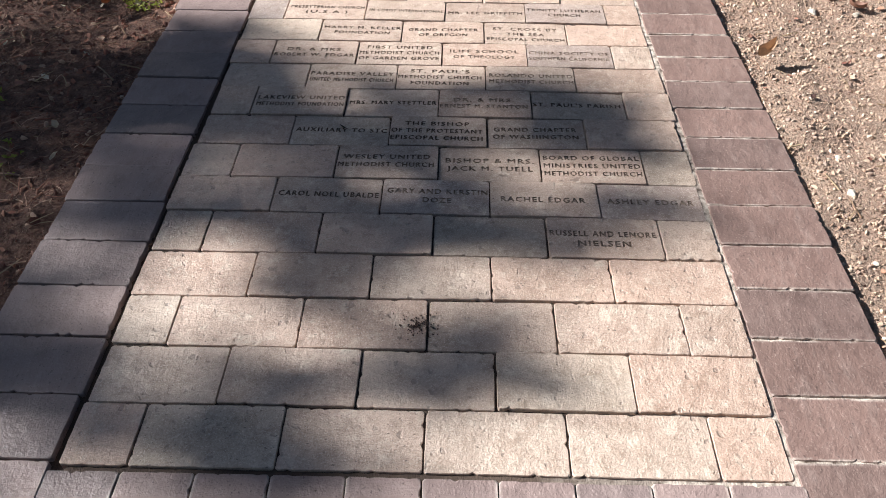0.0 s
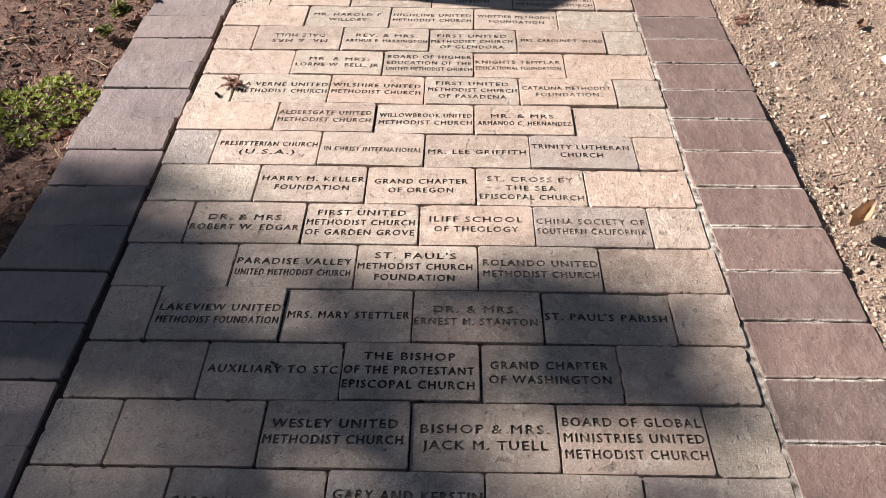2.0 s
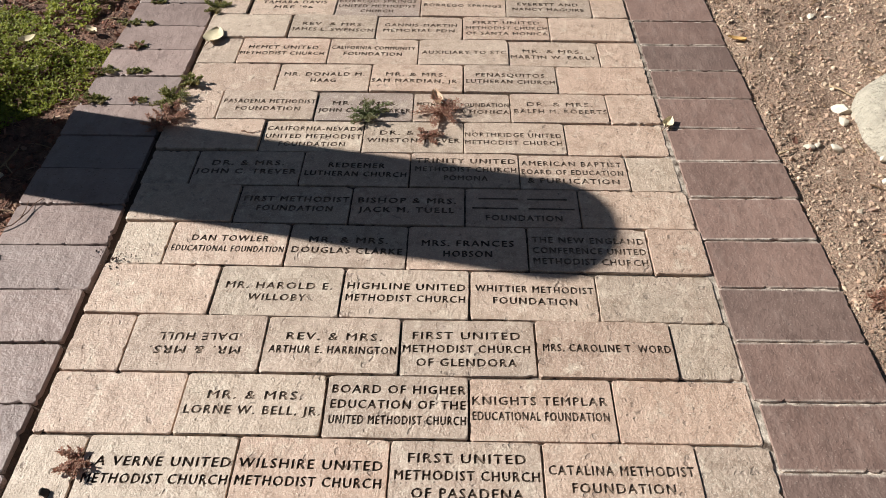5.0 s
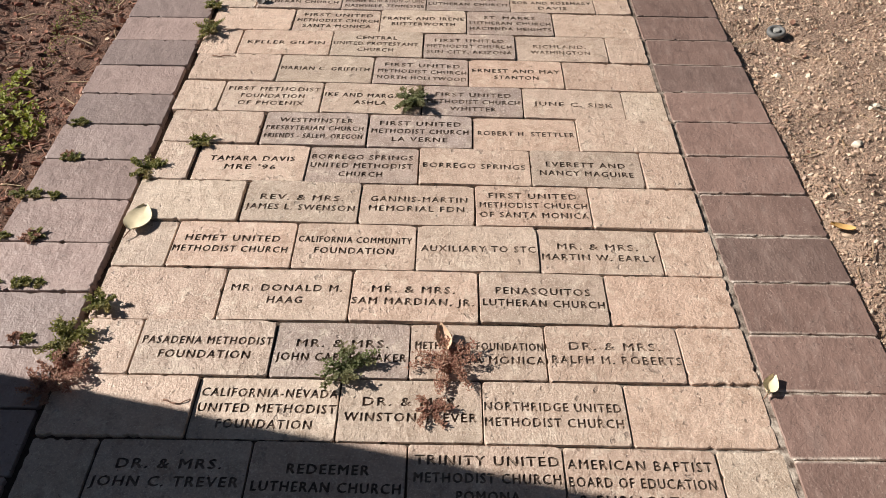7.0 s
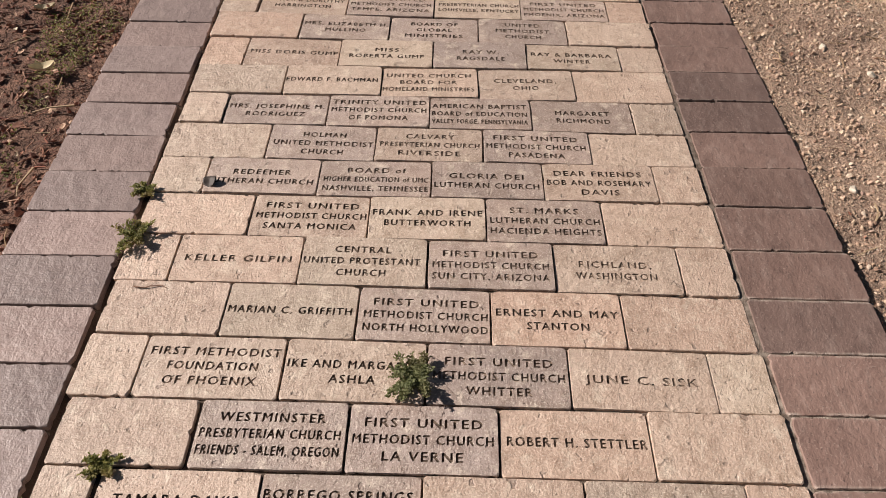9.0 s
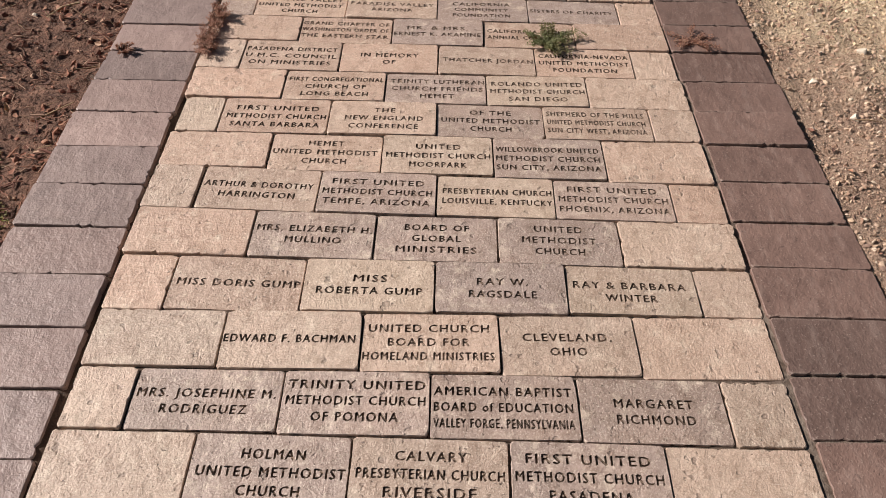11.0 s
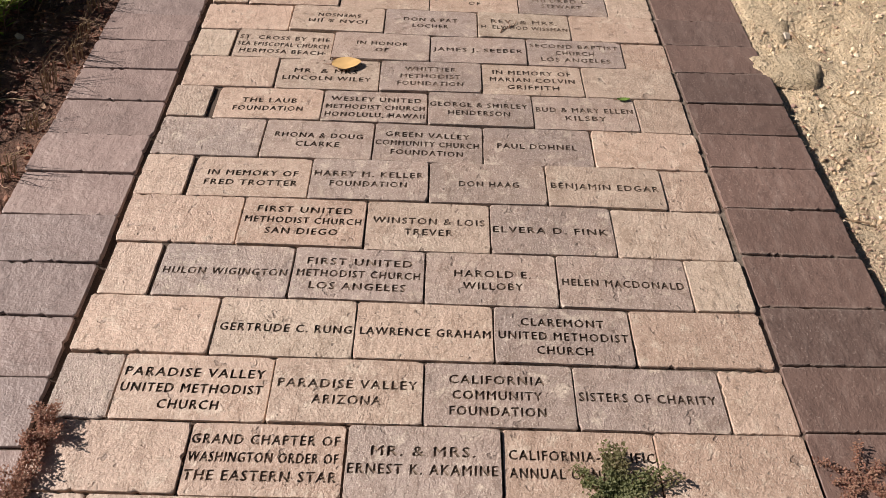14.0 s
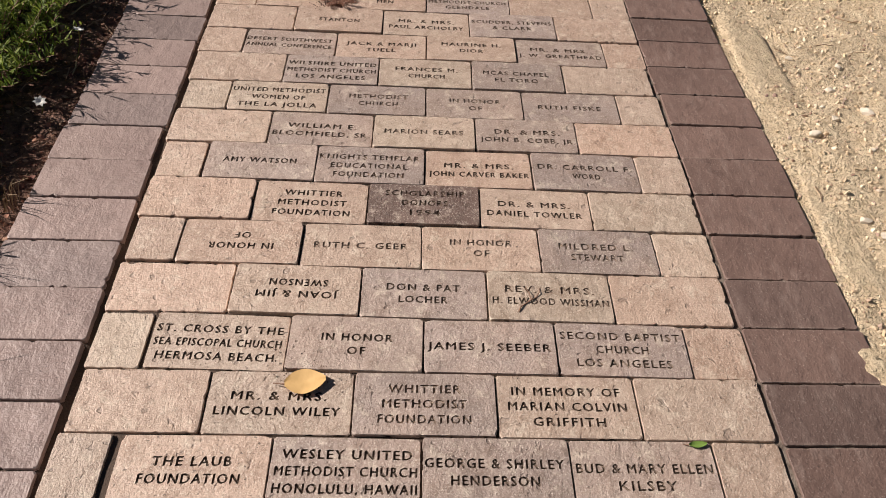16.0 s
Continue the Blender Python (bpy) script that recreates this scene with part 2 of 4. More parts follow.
# ---- ground ----
PITCH = 0.1016                    # one row of the path
ROWS_END = 66
LEFT, RIGHT = -0.4965, 0.506      # the bond's grid across the tan field
FIELD_L, FIELD_R = -0.483, 0.4985 # ends of the tan rows
IN_L, IN_R = -0.4925, 0.5045      # inner edges of the borders
OUT_L, OUT_R = -0.679, 0.699      # outer edges of the borders
Y_END = ROWS_END * PITCH


def ground_height(x, y):
    far = max(0.0, max(abs(x) - 3, abs(y - 2.7) - 5.5))
    n = noise.noise(Vector((x * 1.3, y * 1.3, 0))) * 0.022 + noise.noise(Vector((x * 6, y * 6, 3))) * 0.014
    n += noise.noise(Vector((x * 19, y * 19, 7))) * 0.009
    z = -0.012 + n
    if OUT_L + 0.02 < x < OUT_R - 0.02 and -0.18 < y < Y_END - 0.02:
        return -0.075
    if x > 0:
        z += 0.004 + 0.030 * math.exp(-((x - 1.15) / 0.28) ** 2 - ((y - 5.9) / 0.7) ** 2)
        return min(z, -0.006 + 0.2 * max(0.0, x - OUT_R)) if x < 0.80 else z
    z -= 0.010
    return min(z, -0.008) if x > -0.80 else z + min(0.05, (-0.8 - x) * 0.06)


def spaced(lo, hi, step, far):
    a = [lo + i * step for i in range(int(round((hi - lo) / step)) + 1)]
    d, before, after = step, [], []
    e = step
    while e < far:
        d *= 1.5
        e += d
        before.insert(0, lo - e)
        after.append(hi + e)
    return before + a + after


def build_ground():
    xs, ys = spaced(-1.9, 1.9, 0.02, 260), spaced(-1.0, 7.6, 0.02, 260)
    verts = [(x, y, ground_height(x, y)) for y in ys for x in xs]
    w = len(xs)
    faces = [(j * w + i, j * w + i + 1, (j + 1) * w + i + 1, (j + 1) * w + i) for j in range(len(ys) - 1) for i in range(w - 1)]
    g = new("ground", mesh_of("ground", verts, faces, SOIL, True))
    tagged(g, "bare earth, dark and littered beside pale sandy gravel", "ground", kind="structure")


build_ground()

# ---- the brick path ----
path = empty("pavement", pose(0, 0, 0))
tagged(path, "brick path of tan engraved pavers with brown border bricks", "path", kind="structure")


def bed():
    v, f = [], []
    for i in range(141):
        for j in range(481):
            x = OUT_L + 0.004 + (OUT_R - OUT_L - 0.008) * i / 140
            y = -0.2 + (Y_END + 0.2) * j / 480
            z = -0.0052 + 0.0012 * noise.noise(Vector((x * 9, y * 9, 1))) + 0.0012 * noise.noise(Vector((x * 40, y * 40, 5)))
            if IN_L - 0.004 < x < FIELD_L + 0.004:
                z -= 0.008 + 0.006 * noise.noise(Vector((x * 5, y * 7, 2)))
            if x > FIELD_R - 0.01:
                z += 0.0024 * max(0.0, min(1.0, (4.2 - y) / 1.2))
            v.append((x, y, z))
    for i in range(140):
        for j in range(480):
            f.append((i * 481 + j, i * 481 + j + 481, i * 481 + j + 482, i * 481 + j + 1))
    part("joint_sand", mesh_of("joint_sand", v, f, JOINT, True), path, label="sand and dirt packed in the joints")


bed()
rng = random.Random(11)


def outline(w, d, r, wear, inset):
    """A worn rounded rectangle: points counter-clockwise, with the random wear in them."""
    pts = []
    nx, ny = max(3, int(w / 0.0065)), max(3, int(d / 0.0065))
    for i in range(nx):
        pts.append((-w / 2 + r + (w - 2 * r) * i / (nx - 1), -d / 2, 0, 1))
    for i in range(ny):
        pts.append((w / 2, -d / 2 + r + (d - 2 * r) * i / (ny - 1), -1, 0))
    for i in range(nx):
        pts.append((w / 2 - r - (w - 2 * r) * i / (nx - 1), d / 2, 0, -1))
    for i in range(ny):
        pts.append((-w / 2, d / 2 - r - (d - 2 * r) * i / (ny - 1), 1, 0))
    return [(x + nxx * k, y + nyy * k) for (x, y, nxx, nyy), k in zip(pts, [inset * 0.4 + v for v in wear[:len(pts)]])]


def wear_list(r, amount):
    out, v = [], 0.0
    for _ in range(150):
        v = v * 0.4 + r.uniform(0, amount) * 0.5
        out.append(v + (r.uniform(0.001, 0.0045) if r.random() < 0.07 else 0))
    return out


TOP = 0.0


def rings(w, d, r, amount):
    """Outline on top, shoulder and foot of a brick."""
    k = wear_list(r, amount)
    top = outline(w, d, 0.006, [a + 0.0005 for a in k], 0.0005)
    mid = outline(w, d, 0.0035, [a * 0.75 + 0.0001 for a in k], 0.0)
    return top, mid


def plain_brick(name, w, d, mat, seed, amount=0.0017):
    r = random.Random(seed)
    top, mid = rings(w, d, r, amount)
    n = len(top)
    verts = [(x, y, 0.0) for x, y in top] + [(x, y, -0.0014) for x, y in mid] + [(x, y, -0.05) for x, y in mid]
    faces = [tuple(range(n))]
    for a in (0, n):
        faces += [(a + i, a + n + i, a + n + (i + 1) % n, a + (i + 1) % n) for i in range(n)]
    return mesh_of(name, verts, faces, mat)


letters = {}


def glyph_mesh(text):
    """Flat triangles of one line in the built-in font, cap height 1, centred on x."""
    if text not in letters and text[0] == "=":
        # words unreadable in shade: plain bars of their size
        n = int(text[1:])
        v = np.array([p for x in (0, n * 0.55) for p in ((x - n * 0.5, 0.25), (x - n * 0.5 + n * 0.45, 0.25), (x - n * 0.5 + n * 0.45, 0.55), (x - n * 0.5, 0.55))])
        letters[text] = (v, [(0, 1, 2), (0, 2, 3), (4, 5, 6), (4, 6, 7)], float(n))
    if text not in letters:
        cu = bpy.data.curves.new("line", "FONT")
        cu.body, cu.resolution_u, cu.offset = text, 2, 0.0
        cu.space_character = 1.22
        ob = bpy.data.objects.new("line", cu)
        me = bpy.data.meshes.new_from_object(ob)
        v = np.array([p.co[:2] for p in me.vertices])
        f = [tuple(p.vertices) for p in me.polygons]
        bpy.data.objects.remove(ob)
        bpy.data.curves.remove(cu)
        bpy.data.meshes.remove(me)
        v[:, 0] -= (v[:, 0].max() + v[:, 0].min()) / 2
        v[:, 1] /= 0.73
        letters[text] = (v, f, v[:, 0].max() - v[:, 0].min())
    return letters[text]


def covered(v, tris, pts):
    """Which points lie in any of the triangles."""
    t = np.array([f[:3] for f in tris])
    a, b, c = v[t[:, 0]], v[t[:, 1]], v[t[:, 2]]
    hit = np.zeros(len(pts), bool)
    for k in range(0, len(pts), 400):
        p = pts[k:k + 400, None, :]
        d = [(q[:, 0] - o[:, 0]) * (p[..., 1] - o[:, 1]) - (q[:, 1] - o[:, 1]) * (p[..., 0] - o[:, 0]) for o, q in ((a, b), (b, c), (c, a))]
        hit[k:k + 400] = (((d[0] >= 0) & (d[1] >= 0) & (d[2] >= 0)) | ((d[0] <= 0) & (d[1] <= 0) & (d[2] <= 0))).any(axis=1)
    return hit


CAP, LINE = 0.0140, 0.0242


def engraved_brick(w, d, lines, seed, depth):
    """A brick whose words are cut into its top: the brick's mesh and that of the recess."""
    from mathutils.geometry import delaunay_2d_cdt
    r = random.Random(seed)
    top, mid = rings(w, d, r, 0.0017)
    n = len(top)
    vs = [Vector(p) for p in top]
    fs = []
    edges = [(i, (i + 1) % n) for i in range(n)]
    pitch = LINE if len(lines) > 1 else 0
    shift_x, shift_y = r.uniform(-0.003, 0.003), r.uniform(-0.003, 0.003)
    for k, text in enumerate(lines):
        gv, gf, width = glyph_mesh(text)
        want = min(0.0131 * (int(text[1:]) if text[0] == "=" else len(text)) * r.uniform(0.97, 1.02), 0.186)
        sx = want / width
        cy = ((len(lines) - 1) / 2 - k) * pitch + shift_y - CAP / 2
        # two copies a little apart make the strokes bolder
        for nudge in ((-0.0006, -0.0004), (0.0006, 0.0004)) if text[0] != "=" else ((0, 0),):
            o = len(vs)
            vs += [Vector((x * sx + shift_x + nudge[0], y * CAP + cy + nudge[1])) for x, y in gv]
            fs += [tuple(o + i for i in f) for f in gf]
    used = {}
    for f in fs:
        for p, q in zip(f, f[1:] + f[:1]):
            used[(min(p, q), max(p, q))] = used.get((min(p, q), max(p, q)), 0) + 1
    edges += [e for e, k in used.items() if k == 1]
    ov, _, of, _, _, _ = delaunay_2d_cdt(vs, edges, [], 0, 1e-6)
    inside = covered(np.array([p[:] for p in vs]), fs, np.array([[sum(ov[i].x for i in t) / 3, sum(ov[i].y for i in t) / 3] for t in of]))
    # keep what lies inside the outline
    def within(tri):
        cx = sum(ov[i].x for i in tri) / 3
        cy = sum(ov[i].y for i in tri) / 3
        return abs(cx) < w / 2 - 0.0005 and abs(cy) < d / 2 - 0.0005
    m = len(ov)
    verts = [(p.x, p.y, 0.0) for p in ov]
    faces = [tuple(t) for t, s in zip(of, inside) if not s and within(t)]
    verts += [(x, y, -0.0014) for x, y in mid] + [(x, y, -0.05) for x, y in mid]
    near = {}
    for i, p in enumerate(ov):
        near[(round(p.x, 5), round(p.y, 5))] = i
    ring = [near.get((round(x, 5), round(y, 5)), i) for i, (x, y) in enumerate(top)]
    faces += [(ring[i], m + i, m + (i + 1) % n, ring[(i + 1) % n]) for i in range(n)]
    faces += [(m + i, m + n + i, m + n + (i + 1) % n, m + (i + 1) % n) for i in range(n)]
    brick = mesh_of("engraved_brick", verts, faces, TAN)
    # the recess: floor and walls
    count = {}
    for t, s in zip(of, inside):
        if s:
            for a, b in ((t[0], t[1]), (t[1], t[2]), (t[2], t[0])):
                count[(a, b)] = 1
    use = sorted({i for t, s in zip(of, inside) if s for i in t})
    low = {v: k for k, v in enumerate(use)}
    u = len(use)
    rv = [(ov[i].x, ov[i].y, -depth) for i in use] + [(ov[i].x, ov[i].y, -0.0003) for i in use]
    rf = [tuple(low[i] for i in t) for t, s in zip(of, inside) if s]
    rf += [(low[a], low[b], low[b] + u, low[a] + u) for a, b in count if (b, a) not in count]
    return brick, mesh_of("lettering", rv, rf, LETTER)


# Each row from the start of the path: bricks parted by "|", lines by "/".
# ~ a greyer brick, # the dark one, ^ laid upside down, - a blank one.
WORDS = """
-|-|-|-|-|-
-|-|-|-|-
-|-|-|-|-|-
-|-|-|-|-
-|-|-|-|RUSSELL AND LENORE/NIELSEN|-
-|CAROL NOEL UBALDE|~GARY AND KERSTIN/DOZE|RACHEL EDGAR|~ASHLEY EDGAR
-|-|WESLEY UNITED/METHODIST CHURCH|BISHOP & MRS./JACK M. TUELL|BOARD OF GLOBAL/MINISTRIES UNITED/METHODIST CHURCH|-
-|AUXILIARY TO STC|THE BISHOP/OF THE PROTESTANT/EPISCOPAL CHURCH|GRAND CHAPTER/OF WASHINGTON|-
-|LAKEVIEW UNITED/METHODIST FOUNDATION|MRS. MARY STETTLER|DR. & MRS./ERNEST M. STANTON|ST. PAUL'S PARISH|-
-|PARADISE VALLEY/UNITED METHODIST CHURCH|ST. PAUL'S/METHODIST CHURCH/FOUNDATION|ROLANDO UNITED/METHODIST CHURCH|-
-|DR. & MRS./ROBERT W. EDGAR|FIRST UNITED/METHODIST CHURCH/OF GARDEN GROVE|ILIFF SCHOOL/OF THEOLOGY|~CHINA SOCIETY OF/SOUTHERN CALIFORNIA|-
-|HARRY M. KELLER/FOUNDATION|GRAND CHAPTER/OF OREGON|ST. CROSS BY/THE SEA/EPISCOPAL CHURCH|-
~-|PRESBYTERIAN CHURCH/(U.S.A.)|IN CHRIST INTERNATIONAL|MR. LEE GRIFFITH|~TRINITY LUTHERAN/CHURCH|-
-|ALDERSGATE UNITED/METHODIST CHURCH|WILLOWBROOK UNITED/METHODIST CHURCH|MR. & MRS./ARMANDO C. HERNANDEZ|-
-|LA VERNE UNITED/METHODIST CHURCH|WILSHIRE UNITED/METHODIST CHURCH|FIRST UNITED/METHODIST CHURCH/OF PASADENA|CATALINA METHODIST/FOUNDATION|-
-|MR. & MRS./LORNE W. BELL, JR.|BOARD OF HIGHER/EDUCATION OF THE/UNITED METHODIST CHURCH|KNIGHTS TEMPLAR/EDUCATIONAL FOUNDATION|-
-|^MR. & MRS./DALE HULL|REV. & MRS./ARTHUR E. HARRINGTON|FIRST UNITED/METHODIST CHURCH/OF GLENDORA|MRS. CAROLINE T. WORD|-
-|MR. HAROLD E./WILLOBY|HIGHLINE UNITED/METHODIST CHURCH|WHITTIER METHODIST/FOUNDATION|-
-|DAN TOWLER/EDUCATIONAL FOUNDATION|MR. & MRS./DOUGLAS CLARKE|MRS. FRANCES/HOBSON|THE NEW ENGLAND/CONFERENCE UNITED/METHODIST CHURCH|-
-|FIRST METHODIST/FOUNDATION|BISHOP & MRS./JACK M. TUELL|=12/=14/FOUNDATION|-
-|DR. & MRS./JOHN C. TREVER|REDEEMER/LUTHERAN CHURCH|TRINITY UNITED/METHODIST CHURCH/POMONA|AMERICAN BAPTIST/BOARD OF EDUCATION/& PUBLICATION|-
-|CALIFORNIA-NEVADA/UNITED METHODIST/FOUNDATION|DR. & MRS./WINSTON TREVER|NORTHRIDGE UNITED/METHODIST CHURCH|-
-|PASADENA METHODIST/FOUNDATION|~MR. & MRS./JOHN CARVER BAKER|METHODIST FOUNDATION/OF SANTA MONICA|DR. & MRS./RALPH M. ROBERTS|-
-|MR. DONALD M./HAAG|MR. & MRS./SAM MARDIAN, JR.|PENASQUITOS/LUTHERAN CHURCH|-
-|HEMET UNITED/METHODIST CHURCH|CALIFORNIA COMMUNITY/FOUNDATION|AUXILIARY TO STC|MR. & MRS./MARTIN W. EARLY|-
-|REV. & MRS./JAMES L. SWENSON|GANNIS-MARTIN/MEMORIAL FDN.|FIRST UNITED/METHODIST CHURCH/OF SANTA MONICA|-
-|TAMARA DAVIS/MRE '96|~BORREGO SPRINGS/UNITED METHODIST/CHURCH|BORREGO SPRINGS|EVERETT AND/NANCY MAGUIRE|-
-|~WESTMINSTER/PRESBYTERIAN CHURCH/FRIENDS - SALEM, OREGON|~FIRST UNITED/METHODIST CHURCH/LA VERNE|ROBERT H. STETTLER|-
-|FIRST METHODIST/FOUNDATION/OF PHOENIX|IKE AND MARGARET/ASHLA|~FIRST UNITED/METHODIST CHURCH/WHITTER|JUNE C. SISK|-
-|MARIAN C. GRIFFITH|~FIRST UNITED/METHODIST CHURCH/NORTH HOLLYWOOD|ERNEST AND MAY/STANTON|-
-|KELLER GILPIN|CENTRAL/UNITED PROTESTANT/CHURCH|~FIRST UNITED/METHODIST CHURCH/SUN CITY, ARIZONA|RICHLAND,/WASHINGTON|-
-|FIRST UNITED/METHODIST CHURCH/SANTA MONICA|FRANK AND IRENE/BUTTERWORTH|~ST. MARKS/LUTHERAN CHURCH/HACIENDA HEIGHTS|-
-|~REDEEMER/LUTHERAN CHURCH|~BOARD of/HIGHER EDUCATION of UMC/NASHVILLE, TENNESSEE|~GLORIA DEI/LUTHERAN CHURCH|DEAR FRIENDS/BOB AND ROSEMARY/DAVIS|-
-|~HOLMAN/UNITED METHODIST/CHURCH|CALVARY/PRESBYTERIAN CHURCH/RIVERSIDE|~FIRST UNITED/METHODIST CHURCH/PASADENA|-
-|~MRS. JOSEPHINE M./RODRIGUEZ|~TRINITY UNITED/METHODIST CHURCH/OF POMONA|~AMERICAN BAPTIST/BOARD of EDUCATION/VALLEY FORGE, PENNSYLVANIA|~MARGARET/RICHMOND|-
-|EDWARD F. BACHMAN|UNITED CHURCH/BOARD FOR/HOMELAND MINISTRIES|CLEVELAND,/OHIO|-
-|MISS DORIS GUMP|MISS/ROBERTA GUMP|~RAY W./RAGSDALE|RAY & BARBARA/WINTER|-
-|~MRS. ELIZABETH H./MULLINO|~BOARD OF/GLOBAL/MINISTRIES|~UNITED/METHODIST/CHURCH|-
-|ARTHUR & DOROTHY/HARRINGTON|~FIRST UNITED/METHODIST CHURCH/TEMPE, ARIZONA|PRESBYTERIAN CHURCH/LOUISVILLE, KENTUCKY|~FIRST UNITED/METHODIST CHURCH/PHOENIX, ARIZONA|-
-|HEMET/UNITED METHODIST/CHURCH|UNITED/METHODIST CHURCH/MOORPARK|~WILLOWBROOK UNITED/METHODIST CHURCH/SUN CITY, ARIZONA|-
-|FIRST UNITED/METHODIST CHURCH/SANTA BARBARA|THE/NEW ENGLAND/CONFERENCE|~OF THE/UNITED METHODIST/CHURCH|SHEPHERD OF THE HILLS/UNITED METHODIST CHURCH/SUN CITY WEST, ARIZONA|-
-|FIRST CONGREGATIONAL/CHURCH OF/LONG BEACH|~TRINITY LUTHERAN/CHURCH FRIENDS/HEMET|ROLANDO UNITED/METHODIST CHURCH/SAN DIEGO|-
-|PASADENA DISTRICT/U.M.C. COUNCIL/ON MINISTRIES|IN MEMORY/OF|THATCHER JORDAN|CALIFORNIA-NEVADA/UNITED METHODIST/FOUNDATION|-
-|GRAND CHAPTER OF/WASHINGTON ORDER OF/THE EASTERN STAR|~MR. & MRS./ERNEST K. AKAMINE|CALIFORNIA-PACIFIC/ANNUAL CONFERENCE|-
~-|PARADISE VALLEY/UNITED METHODIST/CHURCH|PARADISE VALLEY/ARIZONA|~CALIFORNIA/COMMUNITY/FOUNDATION|~SISTERS OF CHARITY|-
-|GERTRUDE C. RUNG|LAWRENCE GRAHAM|~CLAREMONT/UNITED METHODIST/CHURCH|-
-|~HULON WIGINGTON|~FIRST UNITED/METHODIST CHURCH/LOS ANGELES|~HAROLD E./WILLOBY|~HELEN MACDONALD|-
-|FIRST UNITED/METHODIST CHURCH/SAN DIEGO|WINSTON & LOIS/TREVER|~ELVERA D. FINK|-
-|IN MEMORY OF/FRED TROTTER|~HARRY M. KELLER/FOUNDATION|~DON HAAG|BENJAMIN EDGAR|-
~-|~RHONA & DOUG/CLARKE|~GREEN VALLEY/COMMUNITY CHURCH/FOUNDATION|~PAUL DOHNEL|-
-|THE LAUB/FOUNDATION|~WESLEY UNITED/METHODIST CHURCH/HONOLULU, HAWAII|~GEORGE & SHIRLEY/HENDERSON|~BUD & MARY ELLEN/KILSBY|-
-|MR. & MRS./LINCOLN WILEY|~WHITTIER/METHODIST/FOUNDATION|IN MEMORY OF/MARIAN COLVIN/GRIFFITH|-
-|ST. CROSS BY THE/SEA EPISCOPAL CHURCH/HERMOSA BEACH|~IN HONOR/OF|~JAMES J. SEEBER|~SECOND BAPTIST/CHURCH/LOS ANGELES|-
-|^JOAN & JIM/SWENSON|~DON & PAT/LOCHER|REV. & MRS./H. ELWOOD WISSMAN|-
-|^IN HONOR/OF|RUTH C. GEER|IN HONOR/OF|~MILDRED L./STEWART|-
-|WHITTIER/METHODIST/FOUNDATION|#SCHOLARSHIP/DONORS/1994|DR. & MRS./DANIEL TOWLER|-
-|~AMY WATSON|~KNIGHTS TEMPLAR/EDUCATIONAL/FOUNDATION|MR. & MRS./JOHN CARVER BAKER|~DR. CARROLL F./WORD|-
-|~WILLIAM E./BLOOMFIELD, SR.|MARION SEARS|~DR. & MRS./JOHN B. COBB, JR.|-
-|UNITED METHODIST/WOMEN OF/THE LA JOLLA|~METHODIST/CHURCH|~IN HONOR/OF|~RUTH FISKE|-
-|~WILSHIRE UNITED/METHODIST CHURCH/LOS ANGELES|FRANCES M./CHURCH|~MCAS CHAPEL/EL TORO|-
-|~DESERT SOUTHWEST/ANNUAL CONFERENCE|JACK & MARJI/TUELL|MAURINE H./DIOR|~MR. & MRS./J. W. GREATHEAD|-
-|STANTON|MR. & MRS./PAUL ARCHOLBY|~SCUDDER, STEVENS/& CLARK|-
-|METHODIST CHURCH/GLENDALE|UNITED METHODIST/MEN|~FIRST UNITED/METHODIST CHURCH/GLENDALE|-
-|-|-|-|-
-|-|-|-|-|-
-|-|-|-|-
"""


def tint(kind, r):
    k = r.uniform(0.82, 1.06)
    if kind == "grey":
        w = r.random()
        c = (0.535 - 0.05 * w, 0.41 - 0.03 * w, 0.345 - 0.01 * w)
    elif kind == "dark":
        return (0.19, 0.115, 0.09, 1)
    else:
        w = r.random()
        c = (0.66 + 0.04 * w, 0.50 + 0.025 * (0.5 - w), 0.405 - 0.035 * w)
        if r.random() < 0.18:
            c = (0.66, 0.52, 0.405)
    return tuple(v * k for v in c) + (1,)


full_plain = [plain_brick("brick", 2 * PITCH, PITCH, TAN, 100 + i) for i in range(14)]
half_plain = [plain_brick("half_brick", PITCH, PITCH, TAN, 200 + i) for i in range(10)]

# how the rows wander, in millimetres: each row's far edge, its slant per metre, and the drift and spread of its joints
ROW_SHIFT = (-2, 0, 0, -1, 0, -4, -1, -2, 1, -1, -1, 1, 3, 1, 4, 3, 5, 5, 4, 1, -3, -6, -8, -5, -3, -1, 1, 1, 3, 5, 7, 7, 2, -2, -5, -3, -3, -3, -4, -1, -2, -5, -3, -5, -6, -7, -4, 3, 3, 7, 4, 4, 2, 2, 0, 0, 1, -1, -4, -3, -5)
ROW_SLANT = (0, -2, 2, -2, -3, -6, 0, 2, -5, -2, -5, -3, -11, -6, -11, -9, -10, -19, -14, -12, -11, -9, -5, -10, -11, -12, -16, -15, -21, -19, -16, -10, -6, -16, -9, 4, -14, -15, -28, -6, -14, -7, -13, -8, -10, -14, -15, -10, -9, -17, -5, -5, -12, -11, -8, -15, -10, -13, -8, -9, -5)
BOND_SHIFT = (1, 1, -2, 0, -1, 1, 3, 0, -2, 0, 0, 0, 3, 0, -4, 2, 1, 5, 3, 0, 0, 2, -2, 2, 2, 1, 1, 1, 3, -2, 1, -1, 4, -1, -2, -3, 2, 3, 2, 3, 0, -2, 1, 0, -2, -2, -3, 0, 0, -2, -4, 0, -2, -1, -5, -1, 0, 0, 3, 2, 5)
